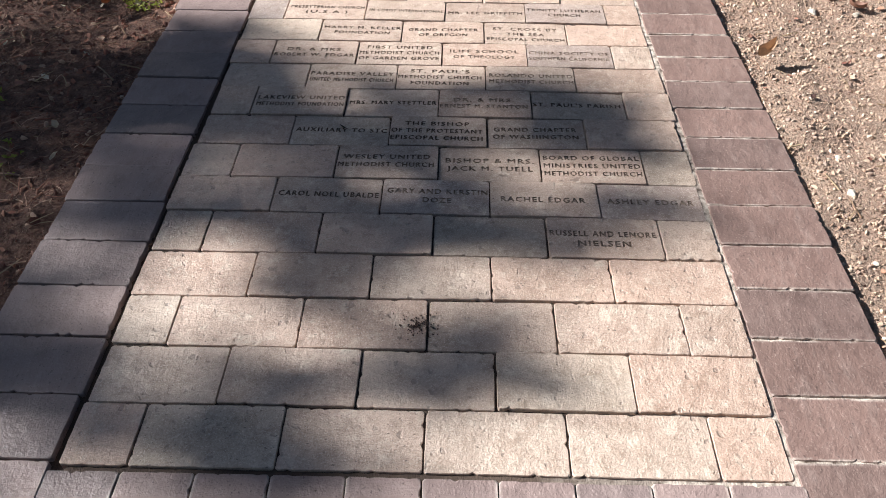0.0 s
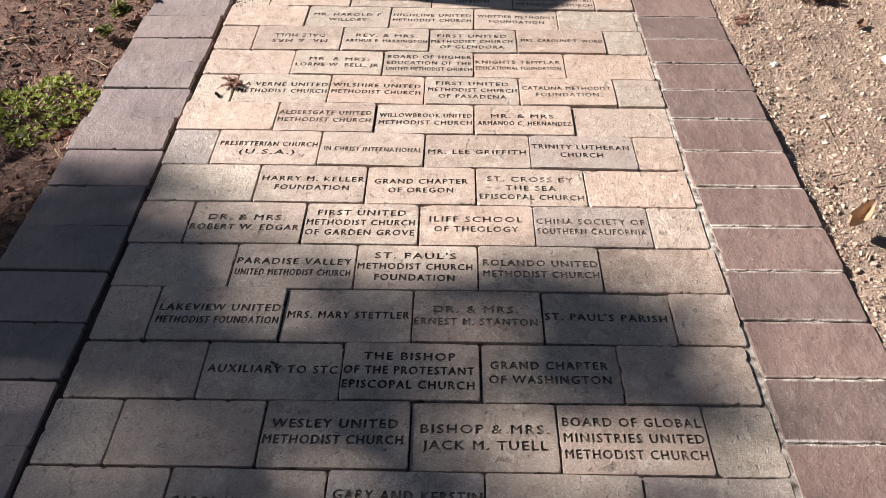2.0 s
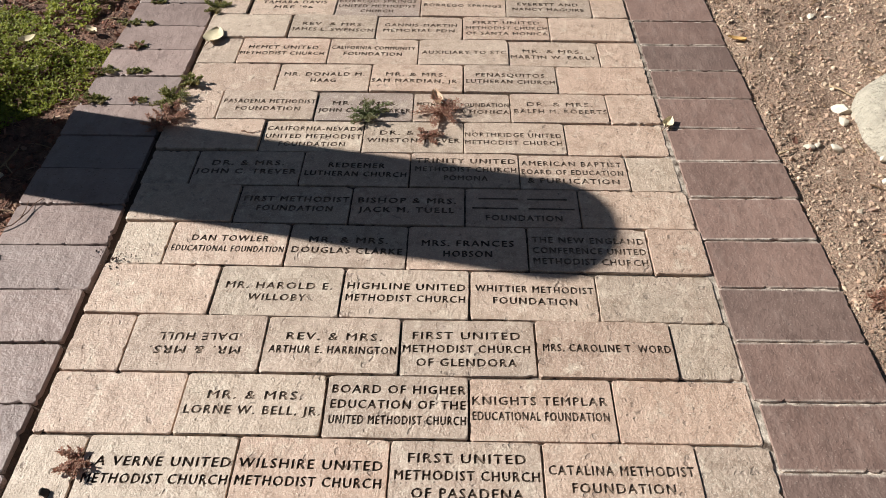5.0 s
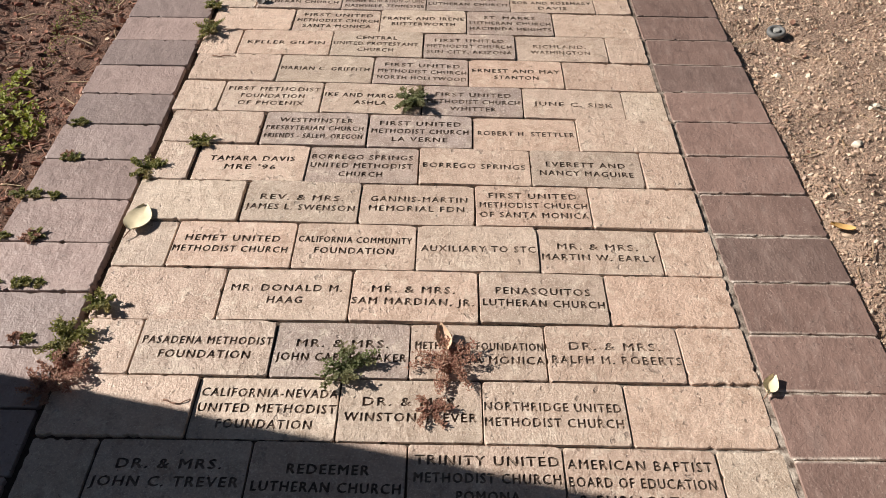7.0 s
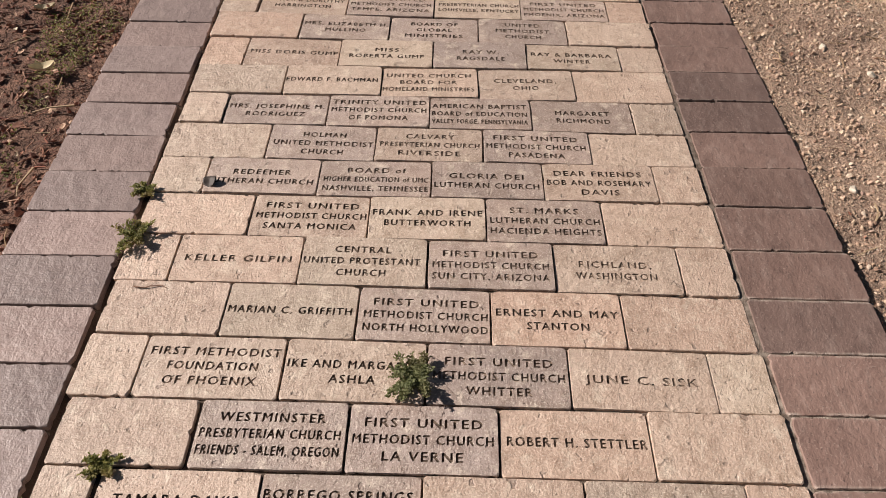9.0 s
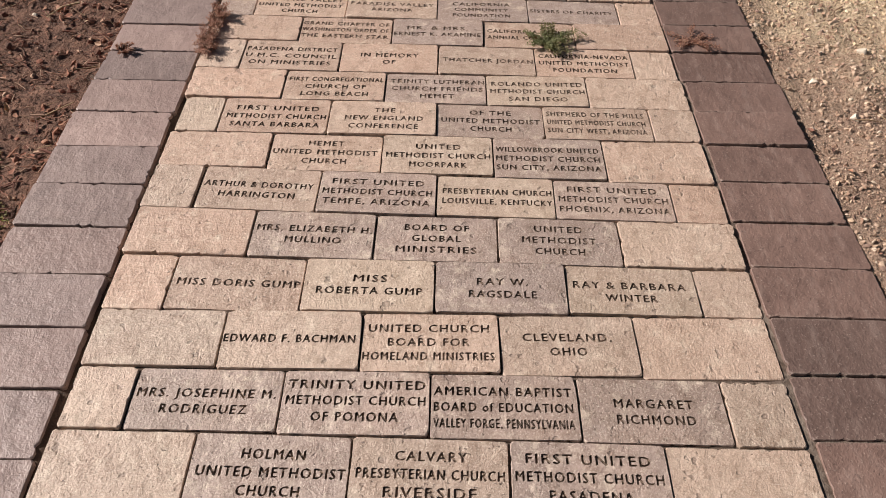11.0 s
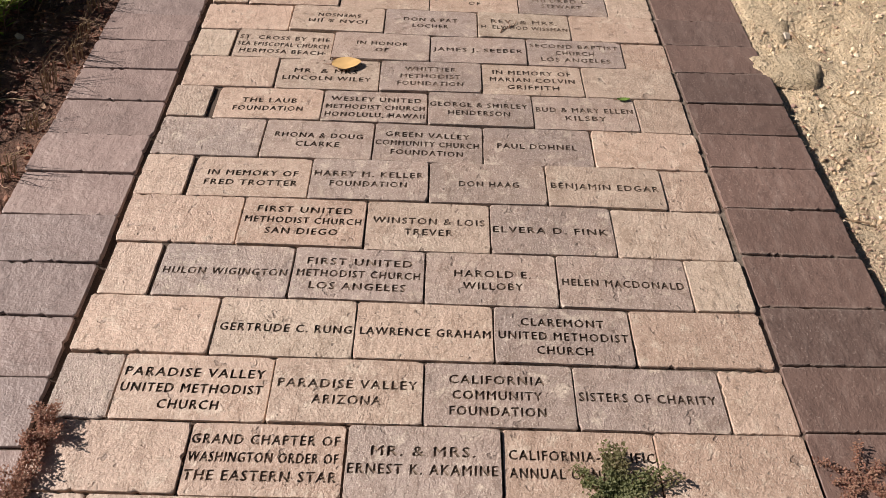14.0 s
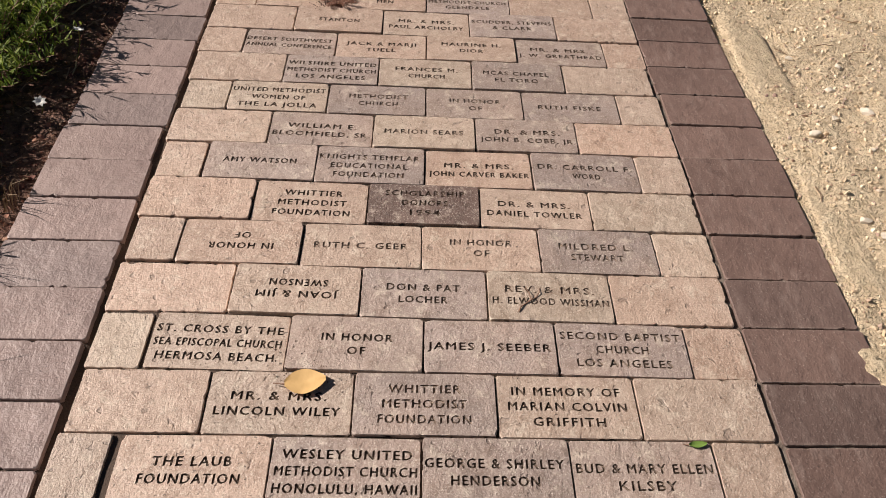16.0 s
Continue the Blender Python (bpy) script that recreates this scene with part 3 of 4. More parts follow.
BOND_SPREAD = (-14, -1, -3, -6, -3, 1, -8, -3, -10, -7, -11, -6, 4, -7, -2, -3, 2, -1, -3, 0, 0, -22, -18, -13, -4, -4, 19, 6, 13, 1, 13, -5, 2, 5, -2, -11, 1, -9, 5, 1, 14, -3, 6, -15, 16, -8, 8, 5, 9, -9, -3, 11, 5, 3, -3, -7, 4, -3, -6, -10, 0)
# rows whose first joint gapes, in millimetres
GAPING = {14: 2, 25: 4, 26: 5, 27: 3, 38: 4, 39: 2, 46: 3, 48: 4, 50: 11, 52: 4, 56: 3}


def row_edge(e, x):
    """Where the line between two rows runs, at x."""
    if e < 1:
        return e * PITCH
    k = min(e, len(ROW_SHIFT)) - 1
    return e * PITCH + (ROW_SHIFT[k] + ROW_SLANT[k] * x) / 1000


def lay_row(n, row):
    cells = row.split("|")
    halves = len(cells) == 6 or (len(cells) == 5 and n % 2 == 0)
    step = (RIGHT - LEFT) / 5
    joints = [LEFT + step * (i + (0.5 if halves else 1.0)) for i in range(5 if halves else 4)]
    k = min(n, len(BOND_SHIFT) - 1)
    joints = [x + (BOND_SHIFT[k] + BOND_SPREAD[k] * x) / 1000 for x in joints]
    ends = [FIELD_L + rng.uniform(-0.004, 0.004)] + joints + [FIELD_R + rng.uniform(-0.004, 0.003)]
    cells = cells + ["-"] * (len(ends) - 1 - len(cells))
    for i, (a, b, cell) in enumerate(zip(ends, ends[1:], cells)):
        r = random.Random(n * 31 + i * 7)
        kind, turn = "tan", 0.0
        while cell[0] in "~#^":
            kind = {"~": "grey", "#": "dark"}.get(cell[0], kind)
            turn = 180.0 if cell[0] == "^" else turn
            cell = cell[1:]
        a += r.uniform(0.0002, 0.0013)
        b -= r.uniform(0.0002, 0.0013) + (GAPING.get(n, 0) / 1000 if i == 0 else 0)
        x = (a + b) / 2
        lo, hi = row_edge(n, x) + r.uniform(0.0002, 0.0016), row_edge(n + 1, x) - r.uniform(0.0002, 0.0016)
        w, d = b - a, hi - lo
        lean = math.degrees(math.atan2(row_edge(n + 1, b) - row_edge(n + 1, a), b - a))
        m = pose(x, (lo + hi) / 2, TOP + r.uniform(-0.0018, 0.0026), r.uniform(-0.85, 0.85), r.uniform(-0.6, 0.6), lean + r.uniform(-0.35, 0.35) + turn)
        if cell == "-":
            wide = w > 0.15
            me = (full_plain if wide else half_plain)[r.randrange(10)]
            ob = part("brick" if wide else "half_brick", me, path, m @ pose(0, 0, 0, 0, 0, 180 * r.randrange(2)))
            ob.scale = (w / (2 * PITCH if wide else PITCH), d / PITCH, 1)
        else:
            brick, cut = engraved_brick(w, d, cell.split("/"), n * 7 + i * 13, r.uniform(0.0022, 0.0034))
            ob = part("engraved_brick", brick, path, m)
            part("lettering", cut, ob)
        sheen_tone = (0.985 if cell == "-" else 0.93) - 0.09 * x     # blank bricks paler; sun-side sheen painted in, darker towards the gravel
        ob.color = tuple(v * sheen_tone for v in tint(kind, r)[:3]) + (1,)


for n, row in enumerate(w for w in WORDS.split("\n") if w):
    lay_row(n, row)

# borders: brown bricks laid across
soldier = [plain_brick("border_brick", 0.2, PITCH - 0.0018, BROWN, 300 + i, 0.0013) for i in range(12)]


def brown_sheen_tint(r, side):
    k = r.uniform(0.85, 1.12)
    # brown clay; left made lighter, the sun's sheen on that side put into colour
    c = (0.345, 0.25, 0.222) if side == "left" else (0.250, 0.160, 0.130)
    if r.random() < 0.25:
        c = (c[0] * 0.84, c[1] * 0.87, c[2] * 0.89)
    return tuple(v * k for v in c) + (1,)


# joints of the borders along the path: (number of the joint, place)
JOINTS_L = ((-3, -0.205), (0, 0.112), (6, 0.739), (12, 1.370), (16, 1.784), (21, 2.275), (26, 2.803), (32, 3.416), (35, 3.718), (39, 4.120), (44, 4.631), (49, 5.134), (53, 5.535), (58, 6.036), (64, 6.64))
JOINTS_R = ((-2, -0.175), (0, 0.031), (5, 0.550), (7, 0.757), (12, 1.278), (16, 1.694), (19, 2.010), (23, 2.417), (27, 2.836), (30, 3.145), (33, 3.457), (38, 3.957), (41, 4.257), (45, 4.675), (48, 4.990), (50, 5.178), (55, 5.684), (60, 6.208), (64, 6.60))


def dusty(side, y, r):
    if side == "left":
        return 0.12 * r.random()
    return r.uniform(0.3, 1.0) * max(0.15, min(1.0, (3.4 - y) / 1.0))


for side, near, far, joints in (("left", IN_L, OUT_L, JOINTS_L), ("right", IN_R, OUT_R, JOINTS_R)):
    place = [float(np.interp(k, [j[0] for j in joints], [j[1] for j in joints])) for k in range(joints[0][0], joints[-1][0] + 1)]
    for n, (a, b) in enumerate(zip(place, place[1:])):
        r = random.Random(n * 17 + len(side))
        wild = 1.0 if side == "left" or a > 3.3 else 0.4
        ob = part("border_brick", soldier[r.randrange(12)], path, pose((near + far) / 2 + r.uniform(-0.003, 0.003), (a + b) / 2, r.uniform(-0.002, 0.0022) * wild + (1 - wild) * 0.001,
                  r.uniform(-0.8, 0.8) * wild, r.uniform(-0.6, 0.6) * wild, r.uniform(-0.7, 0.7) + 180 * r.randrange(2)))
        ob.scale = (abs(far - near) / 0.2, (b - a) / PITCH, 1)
        # right side darkened again past 3.2 m, more of that painted contrast
        ob.color = (*[v * (0.82 if side == "right" and a > 3.2 else 1.0) for v in brown_sheen_tint(r, side)[:3]], dusty(side, a, r))
for i in range(10):
    r = random.Random(900 + i)
    ob = part("border_brick", soldier[r.randrange(9)], path, pose(LEFT + 0.05 + i * 0.1004, -0.106 + r.uniform(-0.002, 0.002), r.uniform(-0.001, 0.002),
              r.uniform(-0.6, 0.6), r.uniform(-0.5, 0.5), 90))
    ob.color = (*brown_sheen_tint(r, "left")[:3], 0.6)


# ---- things beside and on the path ----
def lathe(profile, n=40, wobble=0.0, seed=0):
    """A body of revolution from (radius, height) pairs."""
    v, f = [], []
    for k, (r, z) in enumerate(profile):
        for i in range(n):
            a = 2 * math.pi * i / n
            q = r * (1 + wobble * noise.noise(Vector((math.cos(a) * 2.2, math.sin(a) * 2.2, z * 9 + seed))))
            v.append((q * math.cos(a), q * math.sin(a), z + wobble * 0.12 * noise.noise(Vector((math.cos(a) * 3 * r * 9, math.sin(a) * 3 * r * 9, 5 + seed)))))
    for k in range(len(profile) - 1):
        f += [(k * n + i, k * n + (i + 1) % n, (k + 1) * n + (i + 1) % n, (k + 1) * n + i) for i in range(n)]
    f.append(tuple(range((len(profile) - 1) * n, len(profile) * n)))
    return v, f


def bollard(x, y, height, label):
    """A stout round post with a slightly domed top on a rough concrete footing."""
    ob = empty("bollard", pose(x, y, 0))
    prof = [(0.241, -0.12), (0.235, 0.0), (0.231, 0.014), (0.224, 0.028), (0.212, 0.039), (0.192, 0.046), (0.160, 0.050), (0.070, 0.051)]
    if x > 0:
        part("footing", mesh_of("footing", *lathe(prof, 96, 0.07, 3), CONCRETE, True), ob, pose(0.042, 0, 0), label="cracked pale concrete footing")
    r = 0.124
    h = height - 0.03
    low = 0.0 if x > 0 else -0.16      # the one in soil has no footing in sight
    shaft = [(r - 0.006, 0.040 + low), (r - 0.002, 0.050 + low), (r, 0.058 + low), (r, h - 0.16), (r + 0.002, h - 0.158), (r + 0.002, h - 0.14), (r, h - 0.138), (r, h)]
    part("post", mesh_of("post", *lathe(shaft, 48), PAINT, True), ob)
    dome = [(r * math.cos(a), h + 0.03 * math.sin(a)) for a in [math.pi / 2 * i / 10 for i in range(10)]] + [(0.004, height)]
    part("cap", mesh_of("cap", *lathe(dome, 48), PAINT, True), ob)
    return tagged(ob, label, "bollard", "bollards along the path")


BOLLARD_H = 0.93
tip = Vector((0.250, 1.936, 0)) + to_sun * ((BOLLARD_H - 0.025) / to_sun.z)
bollard(tip.x, tip.y, BOLLARD_H, "grey painted bollard standing in shaded dark soil")
bollard(1.070, 2.190, BOLLARD_H, "grey painted bollard on a cracked concrete footing in gravel")


class Bag:
    """Gathers small pieces into one mesh."""

    def __init__(self):
        self.v, self.f = [], []

    def add(self, verts, faces):
        o = len(self.v)
        self.v += verts
        self.f += [tuple(o + i for i in f) for f in faces]

    def mesh(self, name, mat, smooth=False):
        return mesh_of(name, self.v, self.f, mat, smooth)


def leaflet(bag, p, d, up, length, width, fold=0.25):
    """A folded pointed leaf of four faces from p along d."""
    d = d.normalized()
    s = d.cross(up)
    s = s.normalized() if s.length > 1e-4 else Vector((1, 0, 0))
    u = s.cross(d)
    a, m, t = p, p + d * length * 0.5 + u * length * 0.08, p + d * length
    q = [p + d * length * k + s * width * w * sg + u * width * fold for k, w in ((0.3, 0.42), (0.68, 0.40)) for sg in (-1, 1)]
    bag.add([tuple(c) for c in (a, m, t, *q)], [(0, 1, 3), (0, 4, 1), (1, 5, 3), (1, 4, 6), (1, 2, 5), (1, 6, 2)])


def tube(bag, pts, r0, r1, n=5):
    v, f = [], []
    for k, p in enumerate(pts):
        d = (pts[min(k + 1, len(pts) - 1)] - pts[max(k - 1, 0)]).normalized()
        s = d.orthogonal().normalized()
        u = d.cross(s)
        r = r0 + (r1 - r0) * k / (len(pts) - 1)
        v += [tuple(p + (s * math.cos(2 * math.pi * i / n) + u * math.sin(2 * math.pi * i / n)) * r) for i in range(n)]
    for k in range(len(pts) - 1):
        f += [(k * n + i, k * n + (i + 1) % n, (k + 1) * n + (i + 1) % n, (k + 1) * n + i) for i in range(n)]
    bag.add(v, f)


def weed(x, y, size, mat, seed, label, stems=9, flat=0.35, leaf=0.0075, wide=1.0):
    """A low weed: wiry stems that spread from a joint, with many small leaves."""
    r = random.Random(seed)
    ob = empty("weed", pose(x, y, 0.0))
    st, lv = Bag(), Bag()
    turn = r.uniform(0, 6.28)
    for i in range(stems):
        a = turn + 2 * math.pi * i / stems + r.uniform(-0.4, 0.4)
        reach = size * r.uniform(0.45, 1.05)
        rise = size * flat * r.uniform(0.15, 0.75)
        bend = r.uniform(-0.5, 0.5)
        pts = []
        for k in range(7):
            s = k / 6
            b = a + bend * s
            pts.append(Vector((math.cos(b) * reach * s * wide, math.sin(b) * reach * s, -0.004 + rise * math.sin(min(1.0, s * 1.3) * 1.7) + 0.004 * s)))
        tube(st, pts, 0.0011, 0.0005, 4)
        for k in range(1, 7):
            for _ in range(int(14 + size * 150)):
                s = r.random()
                p = pts[k - 1].lerp(pts[k], s)
                d = Vector((r.uniform(-1, 1), r.uniform(-1, 1), r.uniform(-0.1, 0.8)))
                leaflet(lv, p + Vector((r.uniform(-1, 1), r.uniform(-1, 1), r.uniform(0, 1))) * size * 0.10, d, Vector((0, 0, 1)), leaf * r.uniform(0.4, 1.0), leaf * r.uniform(0.3, 0.55))
    tagged(part("stem_tangle", st.mesh("stem_tangle", STEM), ob), kind="stuff")
    part("foliage", lv.mesh("foliage", mat), ob)
    return tagged(ob, label, "weed", "weeds in the joints")


G, B = "small green weed growing in a brick joint", "rust-brown dry weed growing in a brick joint"
weed(-0.010, 2.883, 0.046, GREYGREEN, 1, "grey-green leafy weed between two tan bricks", 16, 0.6, 0.0075)
weed(-0.086, 2.245, 0.045, GREYGREEN, 2, G, 10, 0.5)
weed(0.061, 2.258, 0.056, RUST, 3, B, 12, 0.3, 0.006)
weed(0.035, 2.180, 0.030, RUST, 4, B, 7, 0.3, 0.006)
weed(-0.471, 3.150, 0.042, GREEN, 5, G, 10, 0.5)
weed(-0.486, 3.262, 0.026, GREEN, 6, G, 8, 0.5)
weed(-0.483, 2.674, 0.034, GREEN, 7, G, 9, 0.5)
weed(-0.489, 2.290, 0.044, GREEN, 8, G, 11, 0.6)
weed(-0.471, 2.235, 0.050, RUST, 9, B, 9, 0.4, 0.007)
weed(-0.465, 2.356, 0.028, GREEN, 10, G, 8, 0.5)
weed(-0.401, 2.750, 0.024, GREEN, 11, G, 8, 0.4)
weed(0.245, 4.380, 0.072, GREYGREEN, 12, "grey-green spreading weed over engraved tan bricks", 22, 0.35, 0.0065)
weed(0.556, 4.400, 0.056, RUST, 13, B, 10, 0.25, 0.0055, 1.2)
weed(-0.643, 4.320, 0.026, RUST, 14, B, 8, 0.4, 0.006)
weed(-0.475, 4.345, 0.060, RUST, 15, B, 22, 0.45, 0.0055, 0.45)
weed(-0.471, 4.440, 0.060, RUST, 16, B, 20, 0.45, 0.0055, 0.45)
weed(-0.405, 1.490, 0.026, RUST, 17, B, 9, 0.5, 0.006)
weed(-0.200, 6.320, 0.045, RUST, 18, B, 10, 0.3, 0.006)
weed(-0.496, 2.205, 0.036, RUST, 19, B, 8, 0.5, 0.006)
weed(0.913, 1.960, 0.075, RUST, 90, "rusty dry grass tuft beside the concrete footing", 24, 0.5, 0.012)
weed(0.751, 1.770, 0.030, RUST, 91, "rusty dry tuft at the edge of the brown border", 10, 0.4, 0.008)
weed(0.967, 1.900, 0.060, RUST, 92, "rusty dry grass tuft beside the concrete footing", 18, 0.4, 0.012)
for k in range(26):
    # the row of tufts along the joints of the border
    r = random.Random(700 + k)
    j = (2.292, 2.397, 2.290, 2.398, 2.499, 2.601, 2.703, 2.806)[k % 8]
    xx = r.uniform(-0.695, -0.53) if k % 8 < 4 else r.uniform(-0.695, -0.60)
    weed(xx, j + r.uniform(-0.004, 0.004), r.uniform(0.010, 0.021), GREEN if r.random() < 0.65 else RUST, 40 + k, "tiny tuft in a joint of the brown border", 7, 0.5, 0.006)


SEEDLING = "pale green seedling at the border's outer edge"
weed(-0.712, 1.865, 0.022, GREEN, 120, SEEDLING, 6, 0.9, 0.016)
weed(-0.738, 1.790, 0.026, GREEN, 121, SEEDLING, 7, 0.9, 0.018)
weed(-0.745, 1.690, 0.020, GREEN, 122, SEEDLING, 5, 0.9, 0.014)


def grass_tuft(x, y, size, seed):
    """Thin bent blades that lean over the border."""
    r = random.Random(seed)
    ob = empty("grass_tuft", pose(x, y, -0.012))
    bag = Bag()
    for _ in range(14):
        a = r.uniform(-1.2, 1.2)
        h = size * r.uniform(0.6, 1.1)
        d = Vector((math.cos(a), math.sin(a), 0)) * h * r.uniform(0.25, 0.8)
        b = Vector((r.uniform(-0.012, 0.012), r.uniform(-0.02, 0.02), 0))
        tube(bag, [b, b + d * 0.3 + Vector((0, 0, h * 0.6)), b + d + Vector((0, 0, h * 0.85))], 0.0011, 0.0004, 4)
    part("blades", bag.mesh("blades", STRAW), ob)
    tagged(ob, "thin dry grass tuft leaning over the brown border", "grass", "grass tufts at the border")


for k, (yy, q) in enumerate(((4.93, 0.07), (5.06, 0.05), (5.18, 0.09), (5.27, 0.08), (5.36, 0.06), (5.47, 0.08), (5.62, 0.07))):
    grass_tuft(-0.705 - 0.012 * (k % 3), yy, q, 800 + k)


def lone_twig(x, y, length, turn, seed, label, fork=False):
    """A thin dry stalk lying on the bricks."""
    r = random.Random(seed)
    ob = empty("twig", pose(x, y, 0.003, 0, 0, turn))
    bag = Bag()
    pts = [Vector((length * (i / 6 - 0.5), 0.12 * length * math.sin(i * 0.8 + seed), 0.002 * (i % 2))) for i in range(7)]
    tube(bag, pts, 0.0013, 0.0007, 5)
    if fork:
        tube(bag, [pts[3], pts[3] + Vector((length * 0.16, length * 0.12, 0.002)), pts[3] + Vector((length * 0.3, length * 0.3, 0.001))], 0.0010, 0.0005, 5)
    part("stalk", bag.mesh("stalk", STEM), ob)
    tagged(ob, label, "twig", "twigs on the path")


lone_twig(0.172, 5.425, 0.062, 62, 1, "thin forked dry twig lying on engraved bricks", True)
lone_twig(-0.310, 2.188, 0.036, 4, 2, "short dry twig lying on a tan brick")
lone_twig(-0.665, 1.945, 0.105, 48, 3, "long bent dry stem lying on the brown border", True)
lone_twig(-0.420, 3.045, 0.050, -12, 4, "dry runner stem lying on a tan brick")


def crumb_patch(x, y, reach, count, seed, label):
    """Loose dark crumbs of soil spilled on the bricks."""
    r = random.Random(seed)
    bag = Bag()
    for _ in range(count):
        a, q = r.uniform(0, 6.283), abs(r.gauss(0, 0.5))
        c = Vector((x + reach * q * math.cos(a), y + reach * q * math.sin(a) * 0.8, 0.0026))
        k = r.uniform(0.0006, 0.0022)
        bag.add([tuple(c + Vector((dx * k * r.uniform(0.6, 1.2), dy * k * r.uniform(0.6, 1.2), dz * k))) for dx, dy, dz in ((1, 0, 0), (0, 1, 0), (-1, 0, 0), (0, -1, 0), (0, 0, 0.8), (0, 0, -1.5))],
                [(0, 1, 4), (1, 2, 4), (2, 3, 4), (3, 0, 4), (1, 0, 5), (2, 1, 5), (3, 2, 5), (0, 3, 5)])
    tagged(new("soil_spill", bag.mesh("soil_spill", CRUMBS)), label, "soil", kind="stuff")


CRUMBS = island_material("dark_crumbs", [(0.10, 0.06, 0.045), (0.16, 0.09, 0.065), (0.07, 0.045, 0.035)])
crumb_patch(-0.012, 0.250, 0.036, 150, 1, "dark crumbs of soil spilled on tan bricks")
crumb_patch(-0.165, 5.300, 0.060, 110, 2, "dark crumbs of soil beside a yellow leaf")
crumb_patch(-0.225, 6.318, 0.060, 160, 3, "dark crumbs of soil along a joint")
crumb_patch(-0.470, 1.850, 0.060, 70, 5, "dark crumbs of soil beside the border")


# low ground cover and a leafy bush on the dark side
def ground_cover(x, y, rx, ry, count, seed, label, leaf=0.012):
    r = random.Random(seed)
    ob = empty("ground_cover", pose(x, y, 0))
    lv = Bag()
    for _ in range(count):
        a, q = r.uniform(0, 6.283), math.sqrt(r.random())
        px, py = rx * q * math.cos(a), ry * q * math.sin(a)
        px, py = px * (1 + 0.25 * math.sin(3 * a)), py * (1 + 0.2 * math.cos(4 * a))
        if x + px > OUT_L - 0.004 and r.random() < 0.8:
            continue
        z = ground_height(min(x + px, OUT_L - 0.04), y + py)
        hgt = r.uniform(0.1, 1.0) * (0.018 + 2.2 * leaf) * (1.1 - q)
        p = Vector((px, py, z + hgt))
        for _ in range(3):
            leaflet(lv, p, Vector((r.uniform(-1, 1), r.uniform(-1, 1), r.uniform(0, 0.9))), Vector((0, 0, 1)), leaf * r.uniform(0.6, 1.3), leaf * r.uniform(0.45, 0.8))
    st = Bag()
    for _ in range(count // 60 + 4):
        a, q = r.uniform(0, 6.283), 0.8 * math.sqrt(r.random())
        b = Vector((rx * q * math.cos(a), ry * q * math.sin(a), 0))
        b.z = ground_height(min(x + b.x, OUT_L - 0.04), y + b.y)
        d = Vector((r.uniform(-1, 1), r.uniform(-1, 1), 0)) * 0.03
        tube(st, [b, b + d * 0.5 + Vector((0, 0, 0.012)), b + d + Vector((0, 0, 0.018))], 0.0010, 0.0006, 4)
    tagged(part("stem_tangle", st.mesh("stem_tangle", STEM), ob), kind="stuff")
    part("foliage", lv.mesh("foliage", COVER if leaf > 0.007 else GREEN), ob)
    tagged(ob, label, "plant")


ground_cover(-0.97, 2.38, 0.28, 0.25, 9000, 21, "low bright green ground cover on dark soil", 0.0075)
ground_cover(-0.83, 2.75, 0.09, 0.22, 420, 22, "thin patch of low green weeds on soil")
ground_cover(-0.79, 3.76, 0.075, 0.22, 900, 23, "olive mossy weeds at the border's edge", 0.005)
ground_cover(-0.80, 3.25, 0.06, 0.2, 200, 27, "sparse mossy weeds at the border's edge", 0.006)
ground_cover(-0.79, 1.42, 0.12, 0.10, 260, 24, "sparse green weeds among fallen leaves")
ground_cover(-0.98, 0.55, 0.14, 0.3, 200, 26, "sparse moss on shaded dark soil")


def bush(x, y, w, hgt, seed, label):
    """Many thin upright stems thick with narrow leaves."""
    r = random.Random(seed)
    ob = empty("bush", pose(x, y, -0.02))
    st, lv = Bag(), Bag()
    for _ in range(int(420 * w / 0.3)):
        a, q = r.uniform(0, 6.283), math.sqrt(r.random())
        b = Vector((math.cos(a) * q * w * 0.75, math.sin(a) * q * w * 0.75, 0))
        lean = Vector((math.cos(a), math.sin(a), 0)) * q * r.uniform(0.2, 0.9) * w * 0.55
        h = hgt * r.uniform(0.55, 1.1) * (1.05 - 0.6 * q * q)
        pts = [b, b + lean * 0.35 + Vector((0, 0, h * 0.55)), b + lean + Vector((r.uniform(-0.02, 0.02), r.uniform(-0.02, 0.02), h))]
        tube(st, pts, 0.0016, 0.0006, 3)
        for _ in range(26):
            s = r.uniform(0.15, 1.0)
            p = pts[0].lerp(pts[1], s * 2) if s < 0.5 else pts[1].lerp(pts[2], s * 2 - 1)
            d = Vector((r.uniform(-1, 1), r.uniform(-1, 1), r.uniform(0.0, 1.3)))
            leaflet(lv, p, d, Vector((0, 0, 1)), r.uniform(0.014, 0.032), r.uniform(0.003, 0.006))
    tagged(part("stem_tangle", st.mesh("stem_tangle", STEM), ob), kind="stuff")
    part("foliage", lv.mesh("foliage", BUSH), ob)
    tagged(ob, label, "bush", "bushes beside the path")


BUSHLABEL = "dense bright green bush with narrow leaves beside the border"
bush(-1.02, 6.44, 0.30, 0.21, 31, BUSHLABEL)
bush(-1.00, 6.06, 0.27, 0.19, 32, BUSHLABEL)
bush(-1.06, 5.74, 0.26, 0.18, 33, BUSHLABEL)
bush(-1.03, 5.44, 0.24, 0.17, 36, BUSHLABEL)
bush(-1.04, 5.18, 0.20, 0.14, 37, BUSHLABEL)
bush(-1.48, 6.15, 0.34, 0.34, 34, BUSHLABEL)
